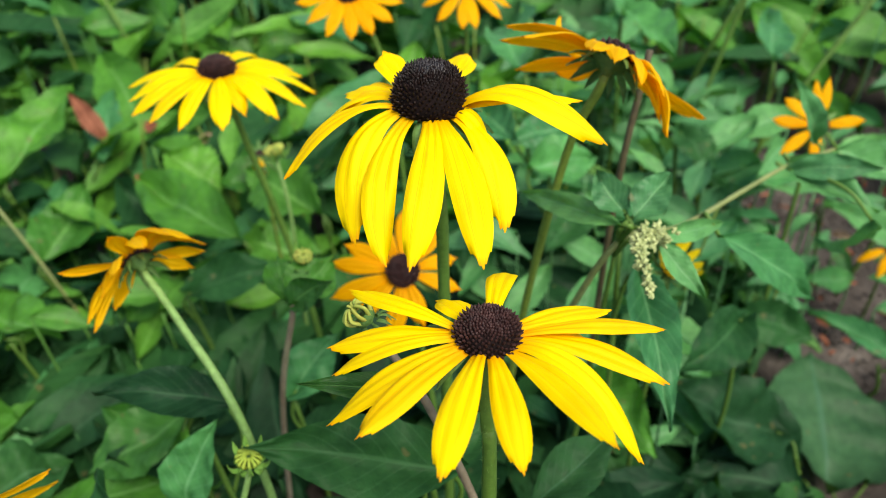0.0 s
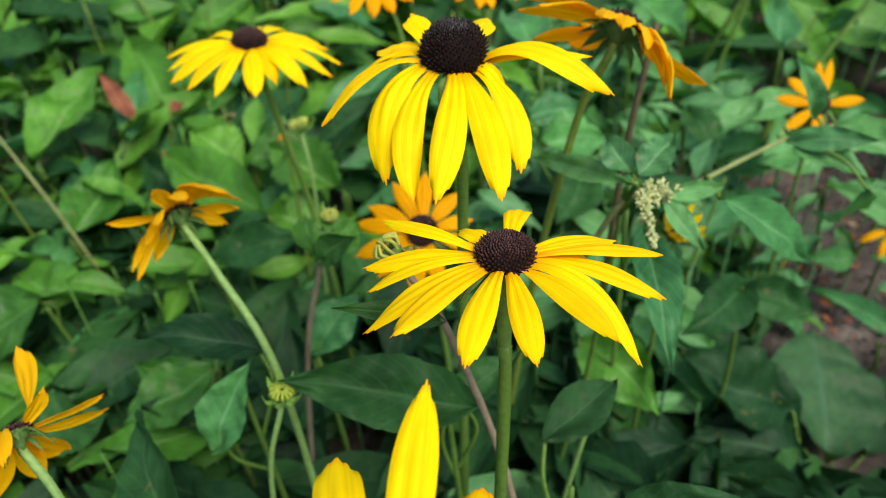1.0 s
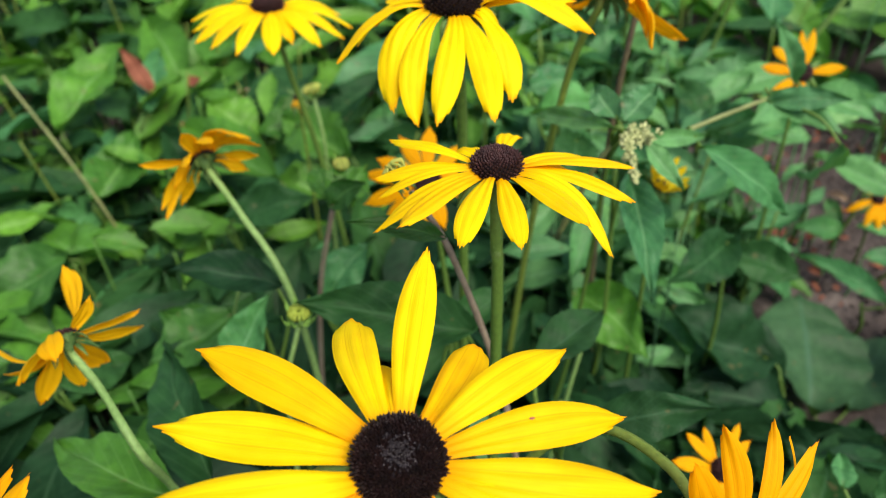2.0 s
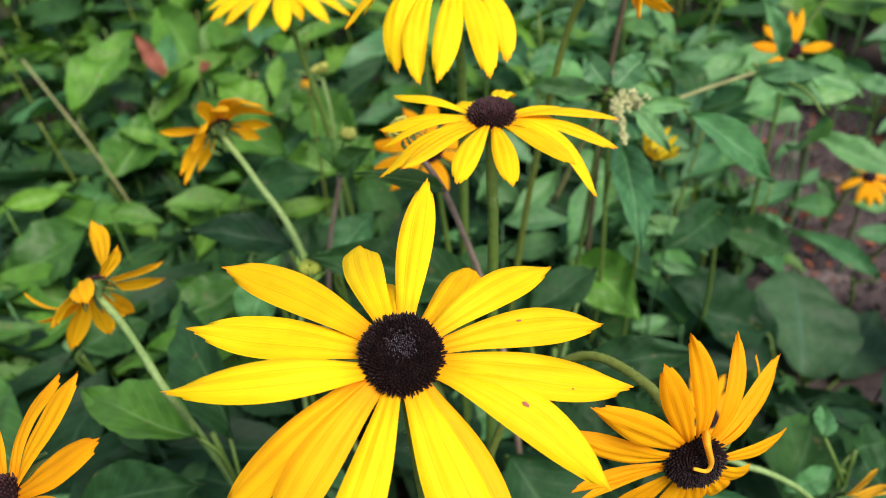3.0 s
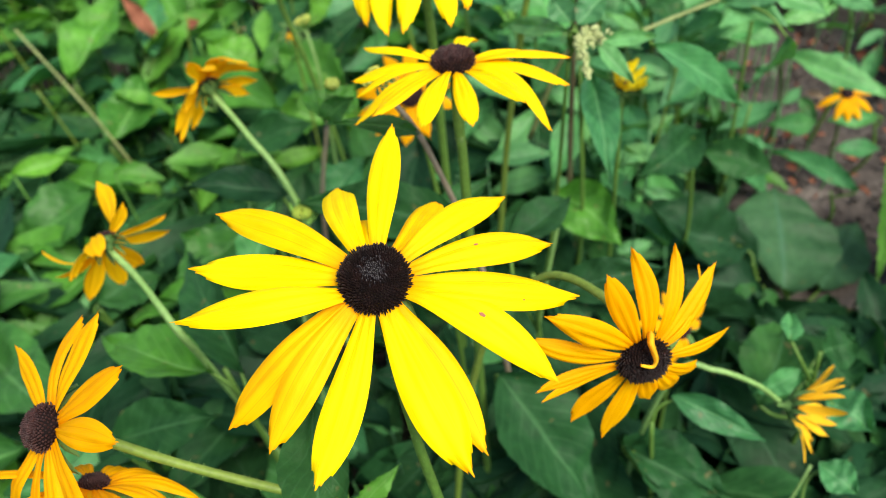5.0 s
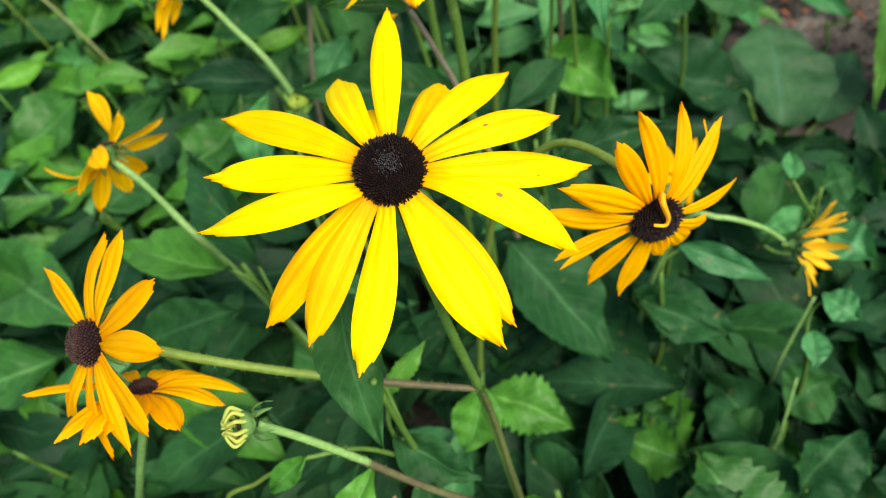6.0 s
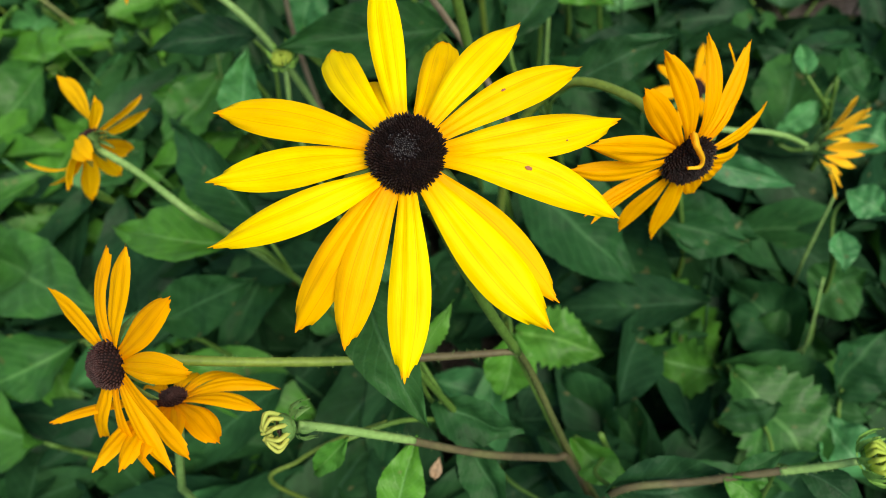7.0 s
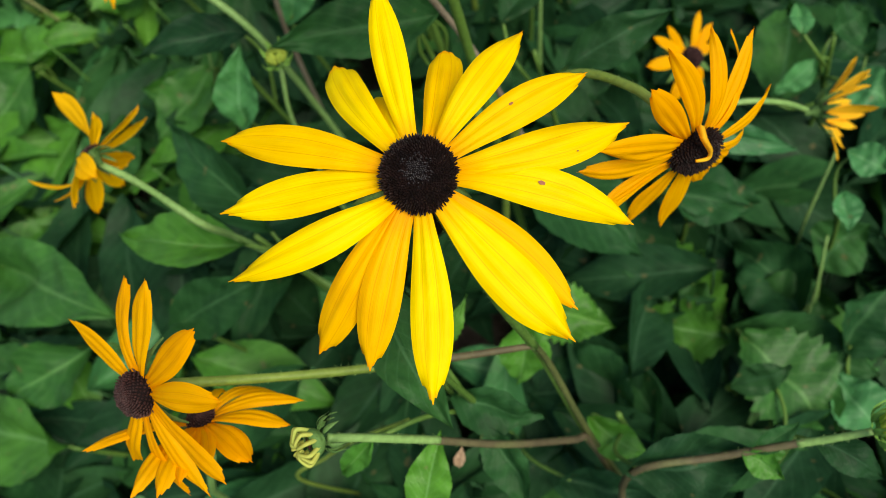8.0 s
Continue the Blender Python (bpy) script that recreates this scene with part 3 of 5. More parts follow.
tilted = susan((0.012, 0.075, -0.004), "golden-orange black-eyed susan with upswept petals, one curled over its cone")
stem(tilted, [(0.012, 0.075, -0.006), (0.015, 0.078, 0.12), (0.028, 0.082, 0.215), (0.046, 0.0785, 0.2500), (0.061, 0.062, 0.2597), (0.0676, 0.0440, 0.2602)], 1.4, 1.2, LIMY, 300)
tilted_head = flower_head(tilted, (0.0685, 0.0378, 0.2614), (0.15, -0.97, 0.18), 7.0, 4.2, [
    (112, 4, 26.4, 6.4, 0, 0, 0.1, 14), (97, -11, 26.6, 5.8, 12, 0, 0.1, 2), (73, -20, 25.5, 4.6, 12, 0, 0.1, 8), (31, -46, 27.8, 3), (42, -26, 25.8, 6.0, 3, 0, 0.1, -10), (-8, -27, 26.2, 4.5, -3, 0, 0.1, -1), (-34, -24, 18, 6, 0, 0, 0.9),
    (-55, -21, 16, 6.5, 0, 0, 0.9), (-76, -15, 13, 6, 0, 0, 0.8), (-106, -6, 25.1, 6.5, -3, 0, 0.1, -1), (-127, -10, 23.0, 6.5, 3, 0, 0.1, -7), (-170, 3, 23.0, 4.0, 0, 0.3, 0.1, -6), (-163, 4, 22.4, 3.2, 0, 0.3, 0.1, -6), (159, 0, 27.1, 6.0, -6, 0, 0.1, 17), (140, 10, 30.0, 7.4, 9, 0, 0.1, 26)],
    GOLD, RNG, 4, 7, BLACK, 520)
_e1, _e2, _n = flower_axes((0.15, -0.97, 0.18))
_c = V(0.0685, 0.0378, 0.2614)
_p = [_c + (_e1 * a + _e2 * b + _n * c) * 0.001 for a, b, c in ((0.5, 9.6, 1.0), (-0.6, 9.6, 4.2), (-0.1, 7.6, 5.0), (1.0, 4.0, 5.0), (0.1, 2.1, 5.0), (-2.8, 2.9, 4.8))]
_v, _f = tube(_p, 0.00075, 0.0004, 8, 6, 0.3)
link("curled_petal", _v, _f, STALE, tilted_head, uvs=[(0.5, 0)] * len(_v), label="dried petal curled over the cone")

small_back = susan((0.118, 0.142, -0.004), "small golden black-eyed susan partly hidden behind another")
stem(small_back, [(0.118, 0.142, -0.006), (0.117, 0.140, 0.08), (0.1105, 0.1330, 0.1548)], 1.4, 1.2, STEM)
flower_head(small_back, (0.112, 0.130, 0.160), (0.25, -0.5, 0.83), 4.6, 4.5, [
    (174, 6, 16.7, 5.5), (140, 10, 15.8, 4.5), (119, 16, 13.8, 3.5), (65, 7, 15.0, 3.5), (41, 4, 12.6, 4.5), (18, 0, 6.5, 4.5), (-129, -14, 15.7, 5.5), (-72, -31, 9.6, 4.5), (-104, -26, 13.3, 4.5)], GOLD, RNG, 16, 6, BROWN, 180)

withered = susan((0.098, 0.108, -0.004), "withering yellow black-eyed susan with narrow folded petals")
stem(withered, [(0.098, 0.108, -0.006), (0.094, 0.104, 0.1), (0.100, 0.094, 0.178), (0.112, 0.089, 0.186), (0.128, 0.088, 0.178), (0.1400, 0.0885, 0.1655)], 1.3, 1.0, PALE, 200)
flower_head(withered, (0.1465, 0.0882, 0.1615), (0.90, -0.16, -0.05), 4.2, 3, [
    (24, 45, 21.0, 4.4, 0, 0.5, 0.2, 62), (60, 55, 18.5, 4.4, 0, 0.3, 0.3, 62), (20, 68, 20.5, 4.0, 0, 0.2, 0.2, 70), (-6, 75, 21.0, 3.8, 0, 0.2, 0.2, 70), (126, 45, 19.0, 3.2, 0, 0.2, 0.2, 62),
    (-78, 70, 20.5, 3.6, 0, 0.2, 0.2, 68), (-90, 55, 21.0, 4.0, 0, 0.3, 0.2, 60), (-60, 62, 20.0, 4.4, 0, 0.3, 0.2, 62), (-100, 42, 17.0, 3.4, 0, 0.2, 0.2, 52),
    (-108, 35, 21.0, 3.8, 0, 0.3, 0.2, 48), (-120, 24, 21.0, 3.8, 0, 0.3, 0.2, 42), (-48, 60, 18.0, 4.2, 0, 0.3, 0.2, 62)],
    STALE, RNG, 60, 4, BROWN, 90, (13, 9, -35))

# farther back
high_left = susan((-0.045, 0.305, -0.004), "yellow black-eyed susan with spread petals among the leaves")
stem(high_left, [(-0.045, 0.305, -0.006), (-0.05, 0.302, 0.1), (-0.059, 0.300, 0.174), (-0.069, 0.298, 0.228), (-0.0743, 0.2945, 0.2595)], 1.6, 1.3)
flower_head(high_left, (-0.0745, 0.2936, 0.2656), (0.02, 0.04, 1), 7.5, 6, [
    (-175, -13, 29, 7), (-158, -15, 29, 7.5), (-140, -15, 30.5, 7.5), (-124, -15, 30, 8), (-105, -19, 27, 8), (-76, -17, 28, 8), (-57, -20, 22, 8), (-41, -15, 30, 8), (-18, -16, 31.5, 7),
    (0, -15, 31.8, 7.5), (20, -15, 27, 7), (36, -17, 26, 7), (99, -20, 26, 7), (70, -17, 24, 7), (145, -19, 24, 7)], YELLOW, RNG, 16, 8, BROWN, 340)

nodding = susan((-0.03, 0.155, -0.004), "ageing golden black-eyed susan seen from behind on a pale stalk")
stem(nodding, [(-0.03, 0.155, -0.006), (-0.036, 0.158, 0.1), (-0.048, 0.168, 0.203), (-0.071, 0.194, 0.226), (-0.0862, 0.2104, 0.2350)], 1.5, 1.2, PALE, 300)
flower_head(nodding, (-0.0890, 0.2144, 0.2368), (-0.55, 0.75, 0.3), 5.5, 1.6, [
    (-148, 0, 21, 4.5), (177, -33, 22, 6), (160, -30, 23, 5), (134, -10, 18, 6), (17, -19, 18, 6), (38, -25, 15, 6), (-20, -34, 22, 6.5, 0, 0, 0.3, 36), (-42, -34, 24, 7, 0, 0, 0.3, 36), (-59, -30, 24.2, 6, 0, 0, 0.3, 36), (-78, -34, 20, 6.5, 0, 0, 0.3, 36),
    (-97, -10, 19, 6.5), (-120, -42, 14, 7), (195, -40, 14, 6)], AMBER, RNG, 2, 7, BROWN, 120, (10, 8, 45))

faded = susan((-0.05, 0.088, -0.004), "faded golden black-eyed susan with sparse petals on a pale stalk")
stem(faded, [(-0.05, 0.088, -0.006), (-0.058, 0.1, 0.08), (-0.069, 0.104, 0.130), (-0.077, 0.098, 0.188), (-0.078, 0.090, 0.218), (-0.092, 0.1045, 0.2290), (-0.1030, 0.1137, 0.2350)], 1.5, 1.2, PALE, 300)
flower_head(faded, (-0.1060, 0.1174, 0.2371), (-0.6, 0.68, 0.35), 5.0, 1.4, [
    (25, 74, 24.2, 7.5, 0, 1.2, 0.4, 68), (30, 0, 20, 5.5), (56, 3, 27.0, 6), (89, 0, 27.0, 7.8), (106, -7, 27.0, 7.8), (132, -7, 27.5, 7.5), (150, 41, 29.0, 4.5), (144, 20, 28.0, 4.5), (-172, -26, 14.1, 7), (-98, -53, 14, 8), (-30, 10, 12, 6)], AMBER, RNG, 2, 7, BROWN, 110, (10, 7, 45))

turned = susan((0.036, 0.246, -0.004), "golden black-eyed susan with drooping petals turned away")
stem(turned, [(0.036, 0.246, -0.006), (0.041, 0.243, 0.11), (0.046, 0.240, 0.192), (0.054, 0.234, 0.266), (0.0605, 0.2285, 0.2930), (0.0622, 0.2295, 0.2985)], 1.7, 1.3, LIMY)
flower_head(turned, (0.0642, 0.2332, 0.3010), (0.4, 0.75, 0.5), 7.5, 5, [
    (-159, -19, 29, 7), (-151, -28, 26.1, 6.5), (178, -14, 28, 7), (141, -5, 30.2, 6), (143, 40, 26.8, 7), (120, 10, 26, 6.5), (-112, -40, 13, 8), (-85, -45, 14, 7), (-52, -47, 17, 7), (-38, -39, 21, 5.5), (32, 6, 29.7, 6), (20, 0, 29.5, 5.5),
    (-13, -48, 27, 8), (-2, -44, 20, 8)], AMBER, RNG, 4, 7, BROWN, 150, (16, 10, 35))

beyond = susan((0.21, 0.36, -0.004), "small orange black-eyed susan near the bare soil")
stem(beyond, [(0.21, 0.36, -0.006), (0.206, 0.362, 0.1), (0.2003, 0.3605, 0.2005)], 1.4, 1.1)
flower_head(beyond, (0.199, 0.3555, 0.2049), (-0.1, -0.75, 0.6), 5, 4, [
    (-143, 0, 19, 6), (-99, 0, 14, 6), (6, 0, 18, 6), (78, 0, 20, 5), (140, 0, 17, 6), (171, 0, 18, 6), (95, 5, 18, 4)], GOLD, RNG, 10, 6, BROWN, 100)

hidden = susan((0.02, 0.245, -0.004), "orange black-eyed susan half hidden behind the nearer flowers")
stem(hidden, [(0.02, 0.245, -0.006), (0.012, 0.245, 0.1), (-0.0006, 0.2390, 0.2085)], 1.5, 1.2)
flower_head(hidden, (-0.0014, 0.2350, 0.2140), (-0.1, -0.6, 0.8), 6.5, 5, [
    (-161, -8, 24, 7), (-135, -10, 20, 7), (-99, -13, 19, 7.5), (-69, -20, 17, 8), (-17, -14, 17, 6), (15, -12, 15, 6), (50, -10, 17, 7), (90, -8, 20, 7), (122, -8, 20, 7), (154, -8, 20, 7), (172, -8, 24, 6.5)],
    GOLD, RNG, 6, 7, BROWN, 150)

far_top = susan((0.0, 0.385, -0.004), "golden black-eyed susan at the back of the bed")
stem(far_top, [(0.0, 0.385, -0.006), (-0.008, 0.382, 0.14), (-0.018, 0.380, 0.227), (-0.032, 0.3808, 0.256)], 1.4, 1.1)
flower_head(far_top, (-0.032, 0.380, 0.262), (0.0, -0.45, 0.85), 6.5, 5, [(az, -8, 20, 7) for az in (-170, -140, -112, -85, -62, -35, -8, 25, 60, 95, 130, 165)], GOLD, RNG, 8, 7, BROWN, 120)
far_right = susan((0.03, 0.405, -0.004), "golden black-eyed susan with hanging petals at the back")
stem(far_right, [(0.03, 0.405, -0.006), (0.028, 0.402, 0.12), (0.024, 0.4005, 0.250)], 1.4, 1.1)
flower_head(far_right, (0.024, 0.400, 0.256), (0.0, -0.2, 0.95), 6.0, 5, [(az, -22, 19, 6.5) for az in (-168, -130, -95, -78, -40, -12, 40, 85, 140)], GOLD, RNG, 0, 7, BROWN, 120)

near_soil = susan((0.315, 0.425, -0.004), "small orange black-eyed susan leaning over bare soil")
stem(near_soil, [(0.315, 0.425, -0.006), (0.313, 0.422, 0.03), (0.3075, 0.4185, 0.0705)], 1.2, 1.0)
flower_head(near_soil, (0.307, 0.416, 0.0765), (-0.1, -0.4, 0.8), 4.5, 4, [(az, -20, 19, 6) for az in (-165, -120, -95, -70, -40, 5, 60, 120)], GOLD, RNG, 0, 6, BROWN, 90)


# ---- buds ----
def bud(plant, at, normal, size, mat, rng, open_up=0.35, green=10, droop=60):
    """A half-open bud: a ring of short petals curling inwards over a dark middle, in a ruff of sepals."""
    e1, e2, n = flower_axes(normal)
    at = Vector(at)
    s = size * 1e-3
    verts, faces = [], []
    seg = 14
    for pr, pz in ((0.9, 0.35), (1.0, 0.0), (0.8, -0.4), (0.3, -0.7)):
        for k in range(seg):
            a = 2 * math.pi * k / seg
            verts.append(at + (e1 * math.cos(a) + e2 * math.sin(a)) * s * 0.5 * pr + n * pz * s * 0.5)
    for i in range(3):
        for k in range(seg):
            a, b = i * seg + k, i * seg + (k + 1) % seg
            faces.append((a, b, b + seg, a + seg))
    faces += [tuple(range(seg)), tuple(3 * seg + k for k in range(seg))[::-1]]
    head = link("flower_bud", verts, faces, SEPAL, plant)
    if droop > 0:
        disc_of(head, at + n * s * 0.1, normal, size * 0.34, size * 0.22, BROWN, rng, 60)
    count = 11 if droop > 0 else 14
    for i in range(count):
        a = 2 * math.pi * (i + rng.uniform(-0.12, 0.12)) / count
        out = e1 * math.cos(a) + e2 * math.sin(a)
        wide, tall = 0.62 + open_up * 0.5, rng.uniform(0.56, 0.64)
        bend = [(0.40, 0.0), (wide, 0.34), (wide * 0.86, tall * 0.8), (wide * 0.42, tall), (0.12 + open_up * 0.3, tall * 0.72)]
        vs, fs = tube([at + out * s * p + n * s * q for p, q in bend], s * (0.085 if droop > 0 else 0.12), s * 0.05, 6, 5, 0.12)
        link("petal", vs, fs, mat, head, uvs=[(0.5, 0.0)] * len(vs))
    sepals(head, at - n * s * 0.1, normal, size * 0.7, green, size * (0.75 if droop > 0 else 1.25), droop, rng, None if droop > 0 else CALYX)
    return head


curled = thing("flower_bud_shoot", (0.040, -0.019, -0.004), "half-open bud with curled pale green petals on a brownish stalk", "flower bud", "buds")
stem(curled, [(0.040, -0.019, -0.006), (0.0325, -0.013, 0.085), (0.0245, -0.0035, 0.155), (0.019, -0.004, 0.168), (0.0, -0.005, 0.196), (-0.018, -0.004, 0.226)], 1.4, 1.1, PURPLE, 200)
stem(curled, [(-0.0165, -0.004, 0.224), (-0.024, -0.0037, 0.236), (-0.032, -0.003, 0.2465), (-0.0385, -0.0025, 0.2535)], 1.15, 1.1, PALE, 100, "bud_stalk")
bud(curled, (-0.0415, -0.003, 0.2555), (-0.86, -0.28, 0.42), 7.6, LIME, RNG, 0.0, 8)
green_bud = thing("flower_bud_shoot", (0.034, -0.03, -0.004), "closed green flower bud on a purplish stalk", "flower bud", "buds")
stem(green_bud, [(0.034, -0.03, -0.006), (0.03, -0.026, 0.1), (0.033, -0.020, 0.172), (0.060, -0.024, 0.184), (0.082, -0.0275, 0.192)], 1.4, 1.1, PURPLE, 200)
stem(green_bud, [(0.080, -0.0272, 0.1913), (0.088, -0.0288, 0.1945), (0.098, -0.0305, 0.2000)], 1.15, 1.1, PALE, 100, "bud_stalk")
bud(green_bud, (0.101, -0.031, 0.2015), (0.85, -0.1, 0.5), 7, UNRIPE, RNG, 0.1, 12, -50)
leaf(green_bud, (0.0655, -0.0245, 0.1862), (0.0745, -0.0345, 0.1830), 0.0085, 'g', 71, tilt=0.2)
leaf(green_bud, (0.0680, -0.0250, 0.1870), (0.0835, -0.0215, 0.1900), 0.0065, 'd', 72, tilt=0.2)
bud_b = thing("flower_bud_shoot", (0.05, 0.122, -0.004), "opening bud with curled green petals on a purplish stalk", "flower bud", "buds")
stem(bud_b, [(0.05, 0.122, -0.006), (0.042, 0.124, 0.11), (0.030, 0.125, 0.200), (0.012, 0.132, 0.258), (-0.001, 0.140, 0.2775)], 1.4, 0.9, ROSY, 200)
leaf(bud_b, (0.009, 0.1335, 0.2655), (-0.0185, 0.127, 0.276), 0.0072, 'm', 77, sag=0.22, tilt=0.4)
bud(bud_b, (-0.0045, 0.1425, 0.2815), (-0.7, 0.1, 0.7), 6.2, LIME, RNG, 0.0, 12)
bud_c = thing("flower_bud_shoot", (-0.052, 0.142, -0.004), "small round green flower bud on a pale stalk", "flower bud", "buds")
stem(bud_c, [(-0.052, 0.142, -0.006), (-0.051, 0.14, 0.1), (-0.049, 0.142, 0.18), (-0.0425, 0.1485, 0.2125)], 1.1, 0.9, PALE)
bud(bud_c, (-0.042, 0.149, 0.2165), (0.1, -0.1, 0.95), 5.5, UNRIPE, RNG, 0.0, 10, -60)
bud_d = thing("flower_bud_shoot", (0.11, 0.255, -0.004), "opening yellow flower bud behind a seed spike", "flower bud", "buds")
stem(bud_d, [(0.11, 0.255, -0.006), (0.106, 0.25, 0.1), (0.1012, 0.2437, 0.2035)], 1.2, 1.0)
flower_head(bud_d, (0.1009, 0.2429, 0.2085), (0.35, -0.2, 0.9), 3.4, 2.0, [
    (k * 360 / 13 + (k % 3) * 5, 52 + (k % 4) * 5, 10.5 + k % 3, 3.4, 0, 0.2, 0.2, 34) for k in range(13)], LEMON, RNG, 30, 3.4, BROWN, 60, (9, 8, -20))
bud_e = thing("flower_bud_shoot", (-0.115, 0.235, -0.004), "tiny green flower bud low among the leaves", "flower bud", "buds")
stem(bud_e, [(-0.115, 0.235, -0.006), (-0.112, 0.235, 0.08), (-0.092, 0.232, 0.153)], 0.9, 0.7, PALE)
bud(bud_e, (-0.0905, 0.2318, 0.1565), (0.6, -0.3, 0.7), 4.0, UNRIPE, RNG, 0.0, 8, -60)

bud_f = thing("flower_bud_shoot", (-0.062, 0.222, -0.004), "pale green bud cupped by broad leaves on a rosy grey stalk", "flower bud", "buds")
stem(bud_f, [(-0.062, 0.222, -0.006), (-0.052, 0.219, 0.147), (-0.0395, 0.2165, 0.214)], 1.3, 1.1, ROSY, 120)
leaf(bud_f, (-0.0395, 0.2165, 0.2135), (-0.0275, 0.2375, 0.218), 0.019, 'g', 61, tilt=0.35)
leaf(bud_f, (-0.0395, 0.2165, 0.2135), (-0.0490, 0.2385, 0.216), 0.015, 'g', 62, tilt=0.35)
leaf(bud_f, (-0.0395, 0.2165, 0.2135), (-0.0240, 0.2150, 0.227), 0.012, 'm', 63, tilt=0.5)
stem(bud_f, [(-0.0395, 0.2165, 0.212), (-0.0383, 0.2230, 0.217), (-0.0374, 0.2295, 0.2215)], 1.0, 0.8, PALE, name="bud_stalk")
bud(bud_f, (-0.0371, 0.2305, 0.2235), (0.15, -0.2, 0.95), 5.0, LIME, random.Random(63), 0.0, 6, -50)
bud_g = thing("flower_bud_shoot", (-0.062, 0.330, -0.004), "small pale green bud on a short pale stalk", "flower bud", "buds")
stem(bud_g, [(-0.062, 0.330, -0.006), (-0.064, 0.332, 0.09), (-0.0640, 0.333, 0.165), (-0.0690, 0.342, 0.1915)], 1.1, 1.0, PALE)
bud(bud_g, (-0.0695, 0.3435, 0.1945), (-0.3, 0.2, 0.9), 6.5, LIME, random.Random(64), 0.2, 9, -40)
bud_h = thing("flower_bud_shoot", (-0.078, 0.36, -0.004), "small withered bud with a few hanging yellow petals", "flower bud", "buds")
stem(bud_h, [(-0.078, 0.36, -0.006), (-0.080, 0.362, 0.09), (-0.0835, 0.3665, 0.176)], 1.0, 0.8, LIMY)
flower_head(bud_h, (-0.0840, 0.3672, 0.1790), (-0.1, -0.5, 0.8), 2.6, 2.0, [(-115, -58, 11, 3.5), (-80, -62, 12, 3.5)], STALE, random.Random(65), 0, 4, BROWN, 60)

# ---- leafy shoots that can be told apart ----
SHOOTS = "leafy shoots"
# leaves of tone d and e carry their shade as a darker colour
leafy_plant("leafy_shoot", (0.083, 0.252, -0.006), (0.079, 0.240, 0.222), [
    ((0.082, 0.222, 0.226), (0.082, 0.161, 0.215), 0.016, 'b'),
    ((0.076, 0.259, 0.125), (0.105, 0.217, 0.124), 0.031, 'g')], 'leafy shoot with smooth bluish-green leaves', 1, group=SHOOTS, tilt=0.35)
leafy_plant("leafy_shoot", (0.180, 0.372, -0.006), (0.176, 0.360, 0.070), [
    ((0.190, 0.358, 0.070), (0.237, 0.349, 0.060), 0.028, 'd')], 'leafy shoot with smooth bluish-green leaves', 2, group=SHOOTS, tilt=0.35)
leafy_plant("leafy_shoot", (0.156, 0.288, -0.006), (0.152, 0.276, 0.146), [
    ((0.152, 0.276, 0.150), (0.114, 0.242, 0.150), 0.025, 'd')], 'leafy shoot with green leaves darkened for shade', 3, group=SHOOTS, tilt=0.35)
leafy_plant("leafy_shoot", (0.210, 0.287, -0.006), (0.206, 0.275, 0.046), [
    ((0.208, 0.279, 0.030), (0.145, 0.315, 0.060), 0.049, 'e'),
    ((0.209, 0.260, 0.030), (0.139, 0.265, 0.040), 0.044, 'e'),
    ((0.200, 0.287, 0.050), (0.130, 0.289, 0.090), 0.045, 'e')], 'leafy shoot with bluish-green leaves darkened for deep shade', 5, group=SHOOTS, tilt=0.35)
leafy_plant("leafy_shoot", (-0.061, 0.187, -0.006), (-0.065, 0.175, 0.191), [
    ((-0.058, 0.187, 0.195), (-0.102, 0.183, 0.205), 0.017, 'e'),
    ((-0.073, 0.163, 0.170), (-0.060, 0.177, 0.200), 0.019, 'b')], 'leafy shoot with green leaves darkened for shade', 6, group=SHOOTS, tilt=0.35)
leafy_plant("leafy_shoot", (-0.096, 0.237, -0.006), (-0.100, 0.225, 0.111), [
    ((-0.100, 0.225, 0.115), (-0.141, 0.247, 0.118), 0.029, 'g')], 'leafy shoot with mid-green lance-shaped leaves', 7, group=SHOOTS, tilt=0.35)
leafy_plant("leafy_shoot", (-0.045, 0.241, -0.006), (-0.049, 0.229, 0.146), [
    ((-0.049, 0.229, 0.150), (-0.030, 0.245, 0.170), 0.021, 'b')], 'leafy shoot with smooth bluish-green leaves', 8, group=SHOOTS, tilt=0.35)
leafy_plant("leafy_shoot", (0.014, 0.169, -0.006), (0.010, 0.157, 0.201), [
    ((0.018, 0.154, 0.205), (-0.043, 0.150, 0.222), 0.025, 'd'),
    ((0.010, 0.158, 0.200), (0.035, 0.175, 0.210), 0.013, 'd')], 'leafy shoot with smooth bluish-green leaves', 9, group=SHOOTS, tilt=0.35)
leafy_plant("leafy_shoot", (-0.102, 0.395, -0.006), (-0.106, 0.383, 0.106), [
    ((-0.105, 0.377, 0.110), (-0.191, 0.444, 0.108), 0.039, 'g'),
    ((-0.106, 0.389, 0.100), (-0.060, 0.379, 0.100), 0.033, 'l')], 'leafy shoot with mid-green lance-shaped leaves', 10, group=SHOOTS, tilt=0.35)
leafy_plant("leafy_shoot", (-0.124, 0.447, -0.006), (-0.128, 0.435, 0.106), [
    ((-0.128, 0.435, 0.110), (-0.083, 0.440, 0.120), 0.034, 'g')], 'leafy shoot with mid-green lance-shaped leaves', 11, group=SHOOTS, tilt=0.35)
